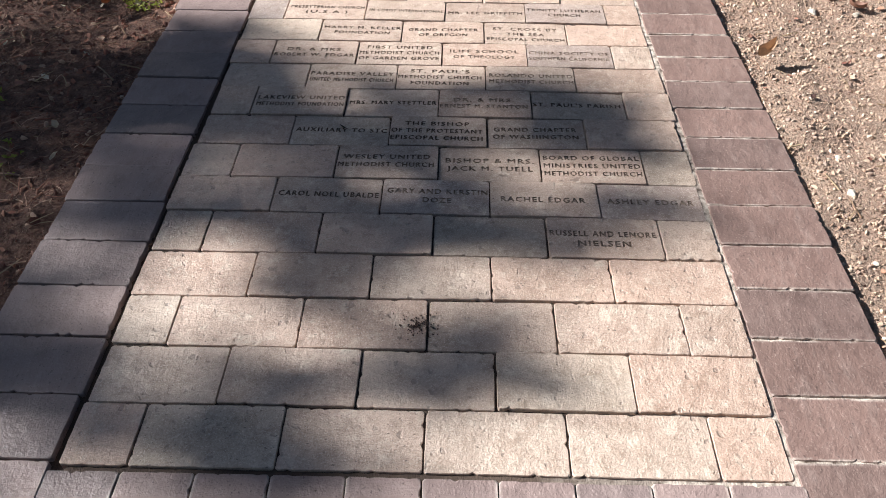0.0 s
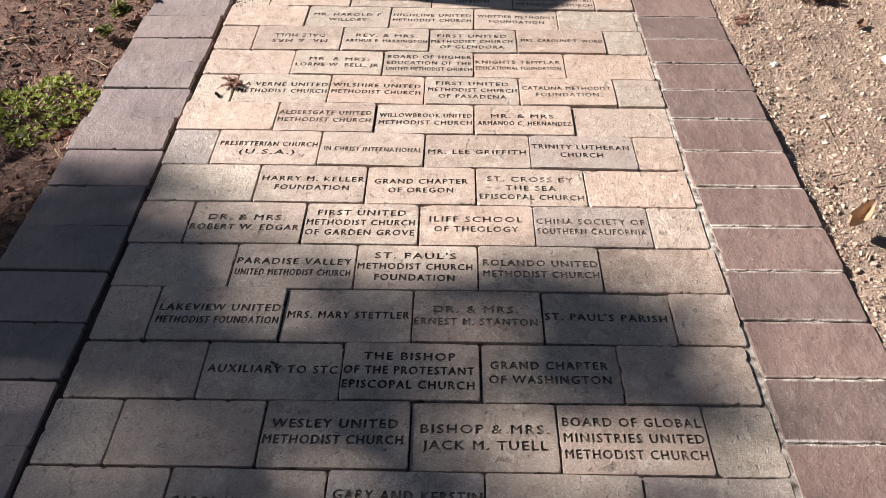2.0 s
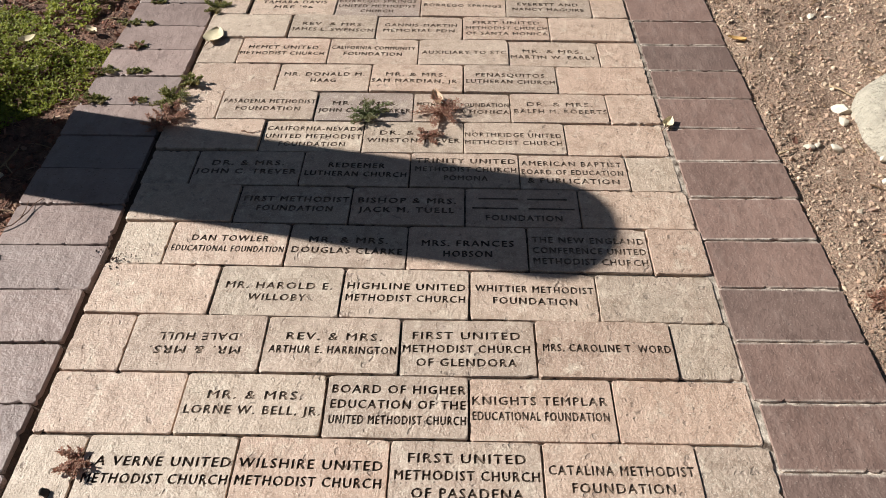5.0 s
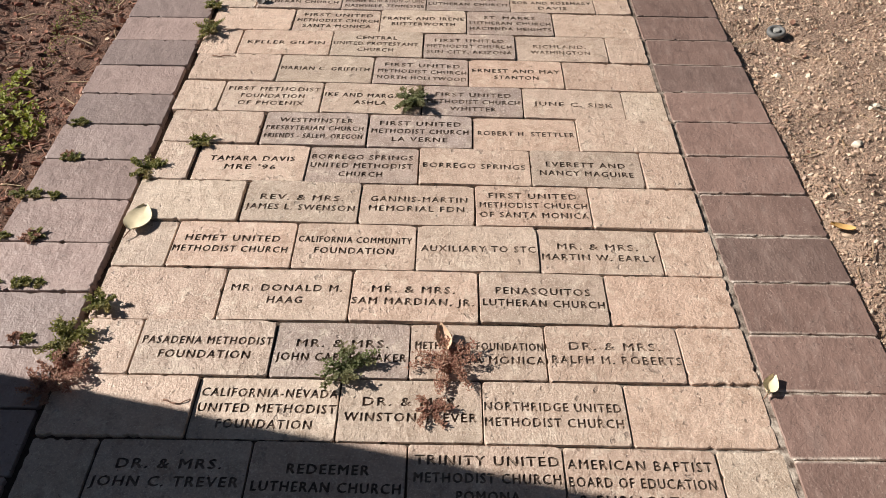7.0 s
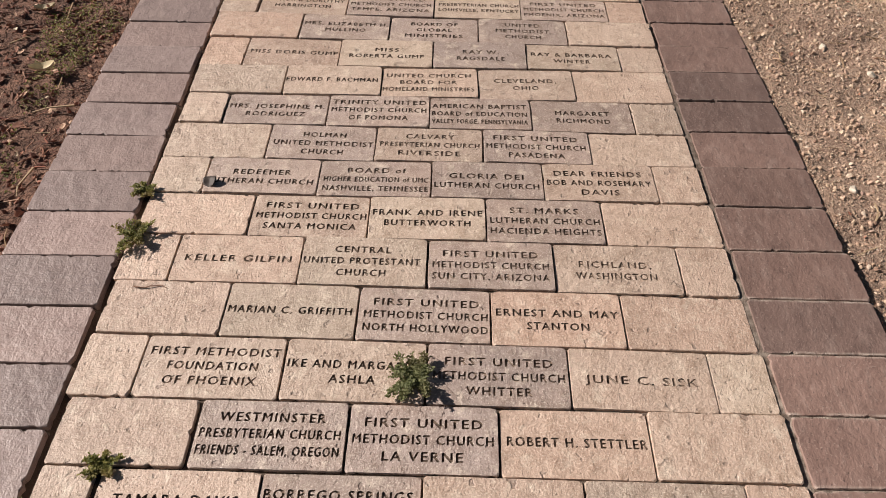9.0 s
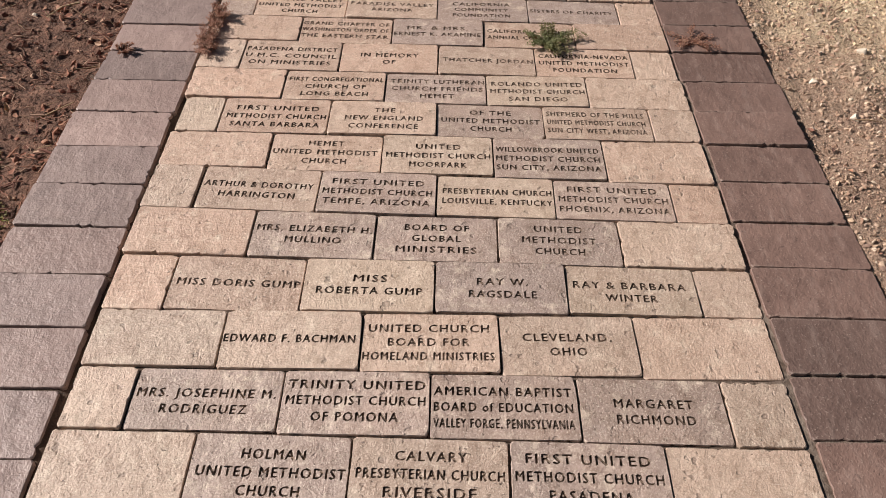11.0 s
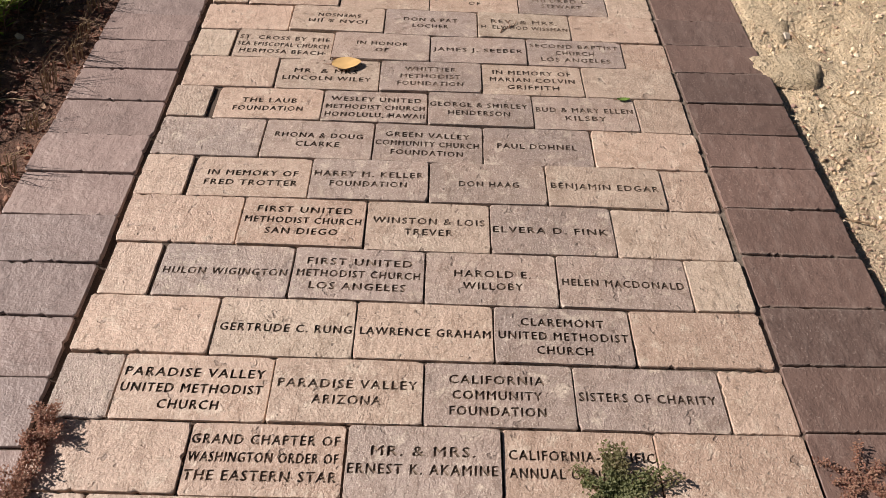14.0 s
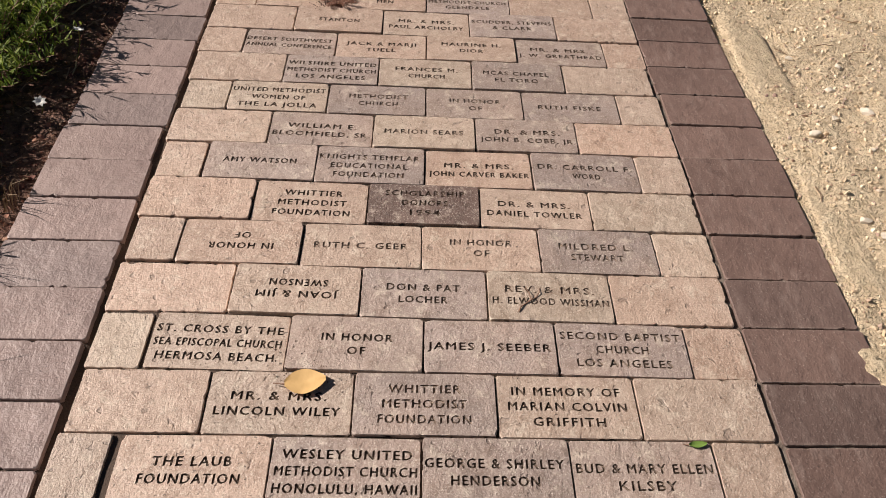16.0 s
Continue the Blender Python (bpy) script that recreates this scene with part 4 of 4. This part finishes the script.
bush(-1.02, 6.86, 0.28, 0.20, 35, BUSHLABEL)


def flower(x, y, z, seed):
    r = random.Random(seed)
    ob = empty("flower", pose(x, y, z, r.uniform(-20, 20), r.uniform(-20, 20)))
    pet, stalk = Bag(), Bag()
    for i in range(7):
        a = 6.283 * i / 7
        leaflet(pet, Vector((0, 0, 0)), Vector((math.cos(a), math.sin(a), 0.25)), Vector((0, 0, 1)), 0.013, 0.008, 0.1)
    tube(stalk, [Vector((0, 0, -z - 0.01)), Vector((0.004, 0, -z * 0.5)), Vector((0, 0, 0))], 0.0012, 0.001, 4)
    part("blossom", pet.mesh("blossom", PETAL), ob)
    part("stalk", stalk.mesh("stalk", GREEN), ob)
    tagged(ob, "small white flower at the bush's edge", "flower", "white flowers")


PETAL = plain_leaf("white_petal", (0.78, 0.77, 0.72), (0.70, 0.69, 0.62))
flower(-0.715, 6.08, 0.05, 1)
flower(-0.725, 5.86, 0.03, 2)


def dry_leaf(x, y, z, size, slim, turn, curl, a, b, label, name="fallen_leaf"):
    """A curled leaf with a midrib and a stalk, lying on the ground."""
    ob = empty(name, pose(x, y, z, 0, 0, turn))
    mat = plain_leaf("dead_leaf", a, b)
    v, f, nu, nv = [], [], 11, 7
    for i in range(nu):
        s = i / (nu - 1)
        w = slim * math.sin(math.pi * min(1.0, s * 0.94 + 0.03)) ** 0.7 * (1 - 0.25 * s)
        for j in range(nv):
            t = j / (nv - 1) * 2 - 1
            q = (s - 0.5) * 2
            zz = curl * (0.55 * q * q + 0.7 * t * t) + 0.05 * noise.noise(Vector((s * 3, t * 2, x * 9)))
            v.append(((s - 0.5) * size, t * w * size * 0.5, (zz + 0.06) * size * 0.5))
    for i in range(nu - 1):
        f += [(i * nv + j, (i + 1) * nv + j, (i + 1) * nv + j + 1, i * nv + j + 1) for j in range(nv - 1)]
    n = len(v)
    v += [(p[0], p[1], p[2] + 0.0007) for p in v]
    f += [tuple(n + k for k in reversed(q)) for q in f]
    part("blade", mesh_of("blade", v, f, mat, True), ob)
    st = Bag()
    e = curl * 0.55 + 0.06
    tube(st, [Vector((-0.5 * size, 0, e * size * 0.5)), Vector((-0.62 * size, 0.03 * size, e * size * 0.45)), Vector((-0.78 * size, 0.09 * size, 0.002))], 0.0011, 0.0007, 5)
    part("stalk", st.mesh("stalk", STEM), ob)
    return tagged(ob, label, "leaf", "fallen leaves")


CREAM, CREAM2 = (0.72, 0.62, 0.42), (0.60, 0.50, 0.32)
dry_leaf(-0.460, 2.540, 0.001, 0.060, 0.85, 80, 0.22, CREAM, CREAM2, "curled cream dry leaf lying on a tan brick")
dry_leaf(0.051, 2.292, 0.006, 0.046, 0.55, 105, 0.5, (0.58, 0.40, 0.27), (0.48, 0.31, 0.20), "curled pinkish-brown leaf resting on a dry weed")
dry_leaf(-0.165, 5.268, 0.002, 0.058, 0.80, 10, 0.10, (0.75, 0.48, 0.20), (0.66, 0.41, 0.16), "flat orange-yellow leaf lying on engraved bricks")
dry_leaf(0.725, 2.538, 0.004, 0.040, 0.40, 160, 0.3, (0.60, 0.38, 0.14), (0.48, 0.28, 0.10), "narrow yellow-brown leaf lying on gravel")
dry_leaf(0.507, 2.222, 0.001, 0.034, 0.70, 60, 0.5, CREAM, CREAM2, "small cream leaf beside the brown border")
dry_leaf(0.756, 1.075, 0.004, 0.070, 0.45, 40, 0.8, (0.45, 0.29, 0.17), (0.34, 0.21, 0.12), "curled brown leaf lying on gravel")
dry_leaf(-0.845, 2.47, 0.030, 0.036, 0.80, 30, 0.4, CREAM, CREAM2, "cream dry leaf caught in green ground cover")
dry_leaf(-0.746, 2.56, 0.000, 0.034, 0.70, 150, 0.5, CREAM, CREAM2, "cream dry leaf lying on dark soil")
dry_leaf(-0.859, 1.290, 0.002, 0.038, 0.6, 70, 0.6, (0.46, 0.16, 0.06), (0.34, 0.11, 0.05), "curled rust-red leaf lying on dark soil")
dry_leaf(-0.795, 3.62, 0.000, 0.050, 0.6, 200, 0.5, CREAM, CREAM2, "cream dry leaf lying on brown soil")
dry_leaf(0.381, 5.177, 0.001, 0.026, 0.45, 5, 0.2, (0.17, 0.27, 0.05), (0.12, 0.20, 0.04), "small fresh green leaf lying in a joint")
dry_leaf(-0.795, 4.93, 0.000, 0.048, 0.6, 100, 0.6, (0.70, 0.68, 0.60), (0.58, 0.55, 0.46), "pale dry leaf lying on dark soil")
for k in range(34):
    r = random.Random(5200 + k)
    left = k < 24
    xx = r.uniform(-1.35, -0.76) if left else r.uniform(0.78, 1.4)
    yy = r.uniform(-0.1, 5.3) if left else r.uniform(0.6, 6.2)
    c = r.choice([(0.30, 0.16, 0.09), (0.46, 0.30, 0.18), (0.60, 0.50, 0.34), (0.22, 0.11, 0.07)])
    dry_leaf(xx, yy, ground_height(xx, yy) + 0.004, r.uniform(0.022, 0.046), r.uniform(0.35, 0.75), r.uniform(0, 360), r.uniform(0.3, 0.9), c, tuple(v * 0.7 for v in c),
             "small curled dry leaf lying on dark soil" if left else "small curled dry leaf lying on gravel")

# flat dark lumps stand for a chip hole, a spot, a pod and a stain
for k, (xx, yy, q) in enumerate(((-0.380, 3.285, 0.012), (-0.192, 0.770, 0.006), (-0.428, 1.447, 0.006), (0.012, 0.245, 0.004))):
    seed_pod = new("seed_pod", mesh_of("seed_pod", *lathe([(q * 0.3, -0.001), (q * 0.9, q * 0.15), (q, q * 0.25), (q * 0.8, q * 0.4), (q * 0.3, q * 0.45)], 14, 0.3, k), plain_leaf("lump_brown", (0.035, 0.025, 0.02), (0.07, 0.05, 0.04)), True))
    seed_pod.matrix_basis = pose(xx, yy, 0.001)
    tagged(seed_pod, "small flat dark lump for a pod, spot, stain or chip hole on a tan brick", "seed pod", "seed pods")

# a round cap lost in the gravel
cap = empty("metal_cap", pose(0.816, 3.186, -0.004, 8, -6, 0))
CAPMAT = plain_leaf("dull_metal", (0.10, 0.10, 0.10), (0.17, 0.16, 0.15))
part("rim", mesh_of("rim", *lathe([(0.019, 0.0), (0.021, 0.003), (0.021, 0.009), (0.018, 0.012), (0.013, 0.012), (0.012, 0.007)], 28), CAPMAT, True), cap)
part("centre", mesh_of("centre", *lathe([(0.0075, 0.004), (0.0075, 0.0125), (0.006, 0.0135), (0.003, 0.0135)], 18), plain_leaf("worn_zinc", (0.36, 0.35, 0.33), (0.26, 0.25, 0.23))), cap, label="pale round centre")
tagged(cap, "dark round cap with a pale centre in the gravel", "cap")


# ---- stones, gravel, litter ----
PHI = (1 + 5 ** 0.5) / 2
ICO_V = [Vector(p).normalized() for p in ((-1, PHI, 0), (1, PHI, 0), (-1, -PHI, 0), (1, -PHI, 0), (0, -1, PHI), (0, 1, PHI), (0, -1, -PHI), (0, 1, -PHI), (PHI, 0, -1), (PHI, 0, 1), (-PHI, 0, -1), (-PHI, 0, 1))]
ICO_F = [(0, 11, 5), (0, 5, 1), (0, 1, 7), (0, 7, 10), (0, 10, 11), (1, 5, 9), (5, 11, 4), (11, 10, 2), (10, 7, 6), (7, 1, 8), (3, 9, 4), (3, 4, 2), (3, 2, 6), (3, 6, 8), (3, 8, 9), (4, 9, 5), (2, 4, 11), (6, 2, 10), (8, 6, 7), (9, 8, 1)]

OCT_V = [Vector(p) for p in ((1, 0, 0), (0, 1, 0), (-1, 0, 0), (0, -1, 0), (0, 0, 1), (0, 0, -1))]
OCT_F = [(0, 1, 4), (1, 2, 4), (2, 3, 4), (3, 0, 4), (1, 0, 5), (2, 1, 5), (3, 2, 5), (0, 3, 5)]


def stone(x, y, size, seed, label):
    r = random.Random(seed)
    bm = bmesh.new()
    bmesh.ops.create_icosphere(bm, subdivisions=3, radius=1.0)
    s = Vector((r.uniform(0.8, 1.25), r.uniform(0.6, 0.95), r.uniform(0.35, 0.6)))
    cuts = [Vector((r.uniform(-1, 1), r.uniform(-1, 1), r.uniform(-0.4, 1))).normalized() for _ in range(10)]
    for v in bm.verts:
        p = v.co.copy()
        for c in cuts:
            over = p.dot(c) - 0.56
            if over > 0:
                p -= c * over * 0.97
        p *= 1 + 0.10 * noise.noise(p * 2.2 + Vector((seed, 0, 0)))
        v.co = Vector((p.x * s.x, p.y * s.y, p.z * s.z)) * size
    me = bpy.data.meshes.new("stone")
    bm.to_mesh(me)
    bm.free()
    me.materials.append(STONE)
    ob = new("stone", me)
    ob.matrix_basis = pose(x, y, ground_height(x, y) + size * 0.22, 0, 0, r.uniform(0, 360))
    return tagged(ob, label, "stone", "loose stones in the gravel")


PALE = "pale angular stone half sunk in sandy gravel"
for k, (x, y, s) in enumerate(((0.822, 2.16, 0.017), (0.885, 2.30, 0.026), (0.86, 2.24, 0.016), (0.89, 2.12, 0.014), (1.03, 1.60, 0.022), (0.79, 5.86, 0.015), (0.885, 6.02, 0.017),
                               (0.96, 5.82, 0.022), (0.93, 5.93, 0.016), (0.80, 5.62, 0.014), (0.82, 5.58, 0.013), (0.84, 6.15, 0.014), (0.79, 0.60, 0.015), (0.95, 1.32, 0.019))):
    stone(x, y, s, 60 + k, PALE)
for k in range(120):
    r = random.Random(3100 + k)
    stone(r.uniform(0.745, 1.6), r.uniform(-0.2, 6.8), r.choice((0.006, 0.008, 0.010, 0.013, 0.016)) * r.uniform(0.8, 1.2), 3100 + k, PALE)
for k in range(16):
    r = random.Random(3300 + k)
    stone(r.uniform(-1.3, -0.73), r.uniform(-0.1, 5.2), r.uniform(0.006, 0.012), 3300 + k, "small grey stone lying on dark soil")


def scatter_stones(name, count, box, lo, hi, mat, seed, label, thin=None):
    r = random.Random(seed)
    bag = Bag()
    for _ in range(count):
        x, y = r.uniform(box[0], box[1]), r.uniform(box[2], box[3])
        if thin and r.random() > thin(x, y):
            continue
        s = lo + (hi - lo) * r.random() ** 3.3
        rot = Euler((r.uniform(0, 6.28), r.uniform(0, 6.28), r.uniform(0, 6.28))).to_matrix()
        k = Vector((r.uniform(0.7, 1.4), r.uniform(0.6, 1.1), r.uniform(0.3, 0.75)))
        c = Vector((x, y, ground_height(x, y) + s * 0.08))
        shape, sides = (ICO_V, ICO_F) if s > 0.0042 else (OCT_V, OCT_F)
        bag.add([tuple(c + rot @ Vector((p.x * k.x, p.y * k.y, p.z * k.z)) * s * r.uniform(0.62, 1.25)) for p in shape], sides)
    tagged(new(name, bag.mesh(name, mat)), label, "gravel", kind="stuff")


def sparse_late(x, y):
    return max(0.13, min(1.0, 1.0 - (y - 4.5) * 1.1 + 0.5 * noise.noise(Vector((x * 3, y * 3, 0)))))


scatter_stones("gravel", 52000, (OUT_R + 0.004, 1.32, -0.3, 6.8), 0.0014, 0.0066, GRAVEL, 5, "loose pale gravel on sandy earth", sparse_late)
scatter_stones("gravel_chips", 60000, (OUT_R + 0.003, 1.22, -0.2, 6.6), 0.0016, 0.0050, CHIPS, 51, "fine angular chips packed over the sandy earth", sparse_late)
scatter_stones("soil_crumbs", 24000, (-1.45, OUT_L - 0.008, -0.5, 7.0), 0.0015, 0.010, LITTER, 6, "dark crumbs of soil and bark")


def only_late(x, y):
    return max(0.0, min(1.0, (y + (x - 0.72) * 1.4 - 4.5) * 1.5))


scatter_stones("sand_grit", 15000, (OUT_R + 0.004, 1.40, 4.2, 6.9), 0.0014, 0.0065, GRIT, 19, "pale grit on dry yellow sand", only_late)


def scatter_chips(name, count, box, lo, hi, mat, seed, label, flat=0.5, lift=0.002, wide=0.2):
    """Thin bent chips and stalks."""
    r = random.Random(seed)
    bag = Bag()
    for _ in range(count):
        x, y = r.uniform(box[0], box[1]), r.uniform(box[2], box[3])
        ln = lo + (hi - lo) * r.random() ** 2
        wd = ln * r.uniform(0.04, wide)
        a = r.uniform(0, 6.283)
        d = Vector((math.cos(a), math.sin(a), r.uniform(-flat, flat) * 0.5))
        c = Vector((x, y, ground_height(x, y) + lift + 0.15 * ln * abs(d.z)))
        mid = c + Vector((r.uniform(-1, 1), r.uniform(-1, 1), r.uniform(0, 1))) * ln * 0.12
        tube(bag, [c - d * ln / 2, mid, c + d * ln / 2], wd * 0.5, wd * 0.25, 4)
    tagged(new(name, bag.mesh(name, mat)), label, "litter", kind="stuff")


def scatter_flakes(name, count, box, lo, hi, mat, seed, label):
    """Torn flat bits of leaf and bark, each a little cupped."""
    r = random.Random(seed)
    bag = Bag()
    for _ in range(count):
        x, y = r.uniform(box[0], box[1]), r.uniform(box[2], box[3])
        s = lo + (hi - lo) * r.random() ** 2
        rot = Euler((r.gauss(0, 0.35), r.gauss(0, 0.35), r.uniform(0, 6.28))).to_matrix()
        c = Vector((x, y, ground_height(x, y) + 0.003 + s * 0.15))
        n = r.choice((5, 6, 7))
        k = r.uniform(0.4, 0.9)
        rim = [rot @ Vector((math.cos(6.283 * i / n) * s * r.uniform(0.7, 1.1), math.sin(6.283 * i / n) * s * k * r.uniform(0.7, 1.1), s * r.uniform(0.0, 0.35))) for i in range(n)]
        low = rot @ Vector((0, 0, -s * 0.10))
        bag.add([tuple(c)] + [tuple(c + p) for p in rim] + [tuple(c + low)], [(0, 1 + i, 1 + (i + 1) % n) for i in range(n)] + [(n + 1, 1 + (i + 1) % n, 1 + i) for i in range(n)])
    tagged(new(name, bag.mesh(name, mat)), label, "litter", kind="stuff")


scatter_chips("mulch_fibres", 9000, (-1.40, OUT_L - 0.008, -0.4, 6.9), 0.008, 0.042, LITTER, 23, "fine brown mulch fibres on the soil", 0.6, 0.004, 0.08)
scatter_flakes("leaf_litter", 2600, (-1.45, OUT_L - 0.012, -0.4, 6.9), 0.004, 0.013, LITTER, 14, "torn brown leaves and bark on the soil")
scatter_flakes("pale_leaf_bits", 150, (-1.35, OUT_L - 0.015, -0.1, 5.4), 0.005, 0.013, PALEBITS, 15, "pale torn leaf bits on the soil")
scatter_flakes("gravel_litter", 420, (OUT_R + 0.012, 1.45, -0.4, 5.2), 0.003, 0.010, LITTER, 16, "torn brown leaf bits on the gravel")


def sand_spill(x, y, rx, ry, hgt, seed):
    """A thin tongue of sand washed over the border's edge."""
    v, f, n, m = [(0, 0, hgt)], [], 36, 6
    for k in range(1, m + 1):
        for i in range(n):
            a = 2 * math.pi * i / n
            q = k / m * (1 + 0.35 * noise.noise(Vector((math.cos(a) * 1.7, math.sin(a) * 1.7, seed))))
            px, py = rx * q * math.cos(a), ry * q * math.sin(a)
            v.append((px, py, hgt * (1 - (k / m) ** 2) * (1 + 0.5 * noise.noise(Vector((px * 40, py * 40, seed)))) - 0.012 * (k == m)))
    f += [(0, 1 + i, 1 + (i + 1) % n) for i in range(n)]
    for k in range(m - 1):
        f += [(1 + k * n + i, 1 + (k + 1) * n + i, 1 + (k + 1) * n + (i + 1) % n, 1 + k * n + (i + 1) % n) for i in range(n)]
    # the ground's own colours, by place
    me = mesh_of("sand_spill", [(a + x, b + y, c + 0.001) for a, b, c in v], f, SOIL, True)
    tagged(new("sand_spill", me), "pale sand washed over the border bricks", "sand", kind="stuff")


sand_spill(0.745, 5.31, 0.085, 0.055, 0.0045, 3)
sand_spill(0.765, 5.60, 0.065, 0.20, 0.004, 5)
sand_spill(0.765, 6.10, 0.06, 0.25, 0.004, 8)

scatter_chips("bark_litter", 8000, (-1.45, OUT_L - 0.01, -0.5, 7.0), 0.006, 0.035, LITTER, 8, "dark bark chips and rotting leaf litter")
scatter_chips("dry_straw", 1300, (-1.65, OUT_L - 0.01, -0.5, 7.0), 0.02, 0.09, STRAW, 9, "dry grass stalks on the soil", 0.4, 0.006, 0.06)
scatter_chips("twigs", 900, (OUT_R + 0.012, 1.7, -0.5, 7.0), 0.008, 0.06, STRAW, 10, "dry twigs and stalks on the gravel", 0.3, 0.003, 0.08)


# ---- tree that shades the start of the path ----
def shade_spot(x, y, height):
    """The place at that height whose shadow falls on (x, y)."""
    return Vector((x, y, 0)) + to_sun * (height / to_sun.z)


def tree():
    r = random.Random(77)
    hub = shade_spot(-1.75, 0.30, 4.6)
    base = Vector((hub.x - 0.5, hub.y - 0.3, -0.05))
    ob = empty("tree", pose(base.x, base.y, 0))
    crown = Bag()
    fork = Vector((base.x + 0.1, base.y + 0.05, 2.6))
    trunk = [base, Vector((base.x + 0.03, base.y, 0.5)), Vector((base.x + 0.05, base.y + 0.06, 1.5)), fork]
    tw = Bag()
    tube(tw, [p - base for p in trunk], 0.17, 0.10, 14)
    spots = [(-0.10, 0.70, 0.06), (0.19, 0.86, 0.07), (0.25, 0.78, 0.08), (0.10, 0.47, 0.07), (-0.07, 0.52, 0.08), (-0.21, 0.43, 0.07), (-0.58, 0.66, 0.13),
             (-0.33, 0.04, 0.08), (-0.20, 0.17, 0.05), (-0.60, 0.14, 0.13), (-0.44, 0.82, 0.10), (-0.55, 0.52, 0.10), (-0.63, 1.14, 0.10), 
             (0.31, 0.58, 0.07), (-0.28, 0.72, 0.06), (-0.75, 0.95, 0.14), (-0.8, 0.3, 0.15), (-0.85, 0.0, 0.15), (0.05, 0.17, 0.06), (0.03, 0.24, 0.05), (-0.22, 0.56, 0.06), (-0.04, 0.62, 0.06), (-0.30, 0.05, 0.10),
             (-0.06, 0.18, 0.05),  (-0.95, 1.10, 0.16), (-1.10, 1.38, 0.13), (-0.92, 0.75, 0.16), (-1.15, 0.95, 0.18), (-0.50, 0.98, 0.08),
             (-0.58, 1.08, 0.12), (-0.42, 0.93, 0.09), (0.27, 0.90, 0.07), (-0.58, 0.93, 0.11), (0.33, 0.75, 0.06), (-0.30, 0.34, 0.05), (-0.60, 0.82, 0.08), (-0.10, 0.80, 0.08), (0.12, 0.77, 0.08), (-0.25, 0.79, 0.08),
             (-0.25, 0.49, 0.07), (-0.12, 0.43, 0.06), (-0.30, 0.62, 0.06), (0.25, 0.50, 0.06), (-0.20, 0.32, 0.05), (-0.18, 0.96, 0.05), (0.14, 0.96, 0.05)]
    clumps = [(shade_spot(x, y, r.uniform(4.3, 4.9)), q) for x, y, q in spots]
    for _ in range(64):
        a, q = r.uniform(0, 6.283), math.sqrt(r.random())
        p = shade_spot(-1.95 + 0.95 * q * math.cos(a), 0.25 + 0.95 * q * math.sin(a), 4.7 + r.uniform(-1.0, 1.0) * math.sqrt(1.05 - q * q))
        clumps.append((p, r.uniform(0.13, 0.22)))
    for c, q in clumps:
        mid = fork.lerp(c, 0.5) + Vector((0, 0, 0.25))
        limb = Bag()
        tube(limb, [p - base for p in (fork, mid, c)], 0.028, 0.004, 5)
        part("limb", limb.mesh("limb", BARK, True), ob)
        for _ in range(int(900 * q * q / 0.01 * 0.070) + 12):
            d = Vector((r.gauss(0, 1), r.gauss(0, 1), r.gauss(0, 1))) * q * 0.55
            leaflet(crown, c - base + d, Vector((r.uniform(-1, 1), r.uniform(-1, 1), r.uniform(-1, 0.4))), Vector((0, 0, 1)), r.uniform(0.05, 0.085), r.uniform(0.03, 0.05))
    part("trunk", tw.mesh("trunk", BARK, True), ob)
    part("crown", crown.mesh("crown", TREELEAF), ob)
    tagged(ob, "broad-leaved tree with a full green crown in dark soil", "tree")


tree()
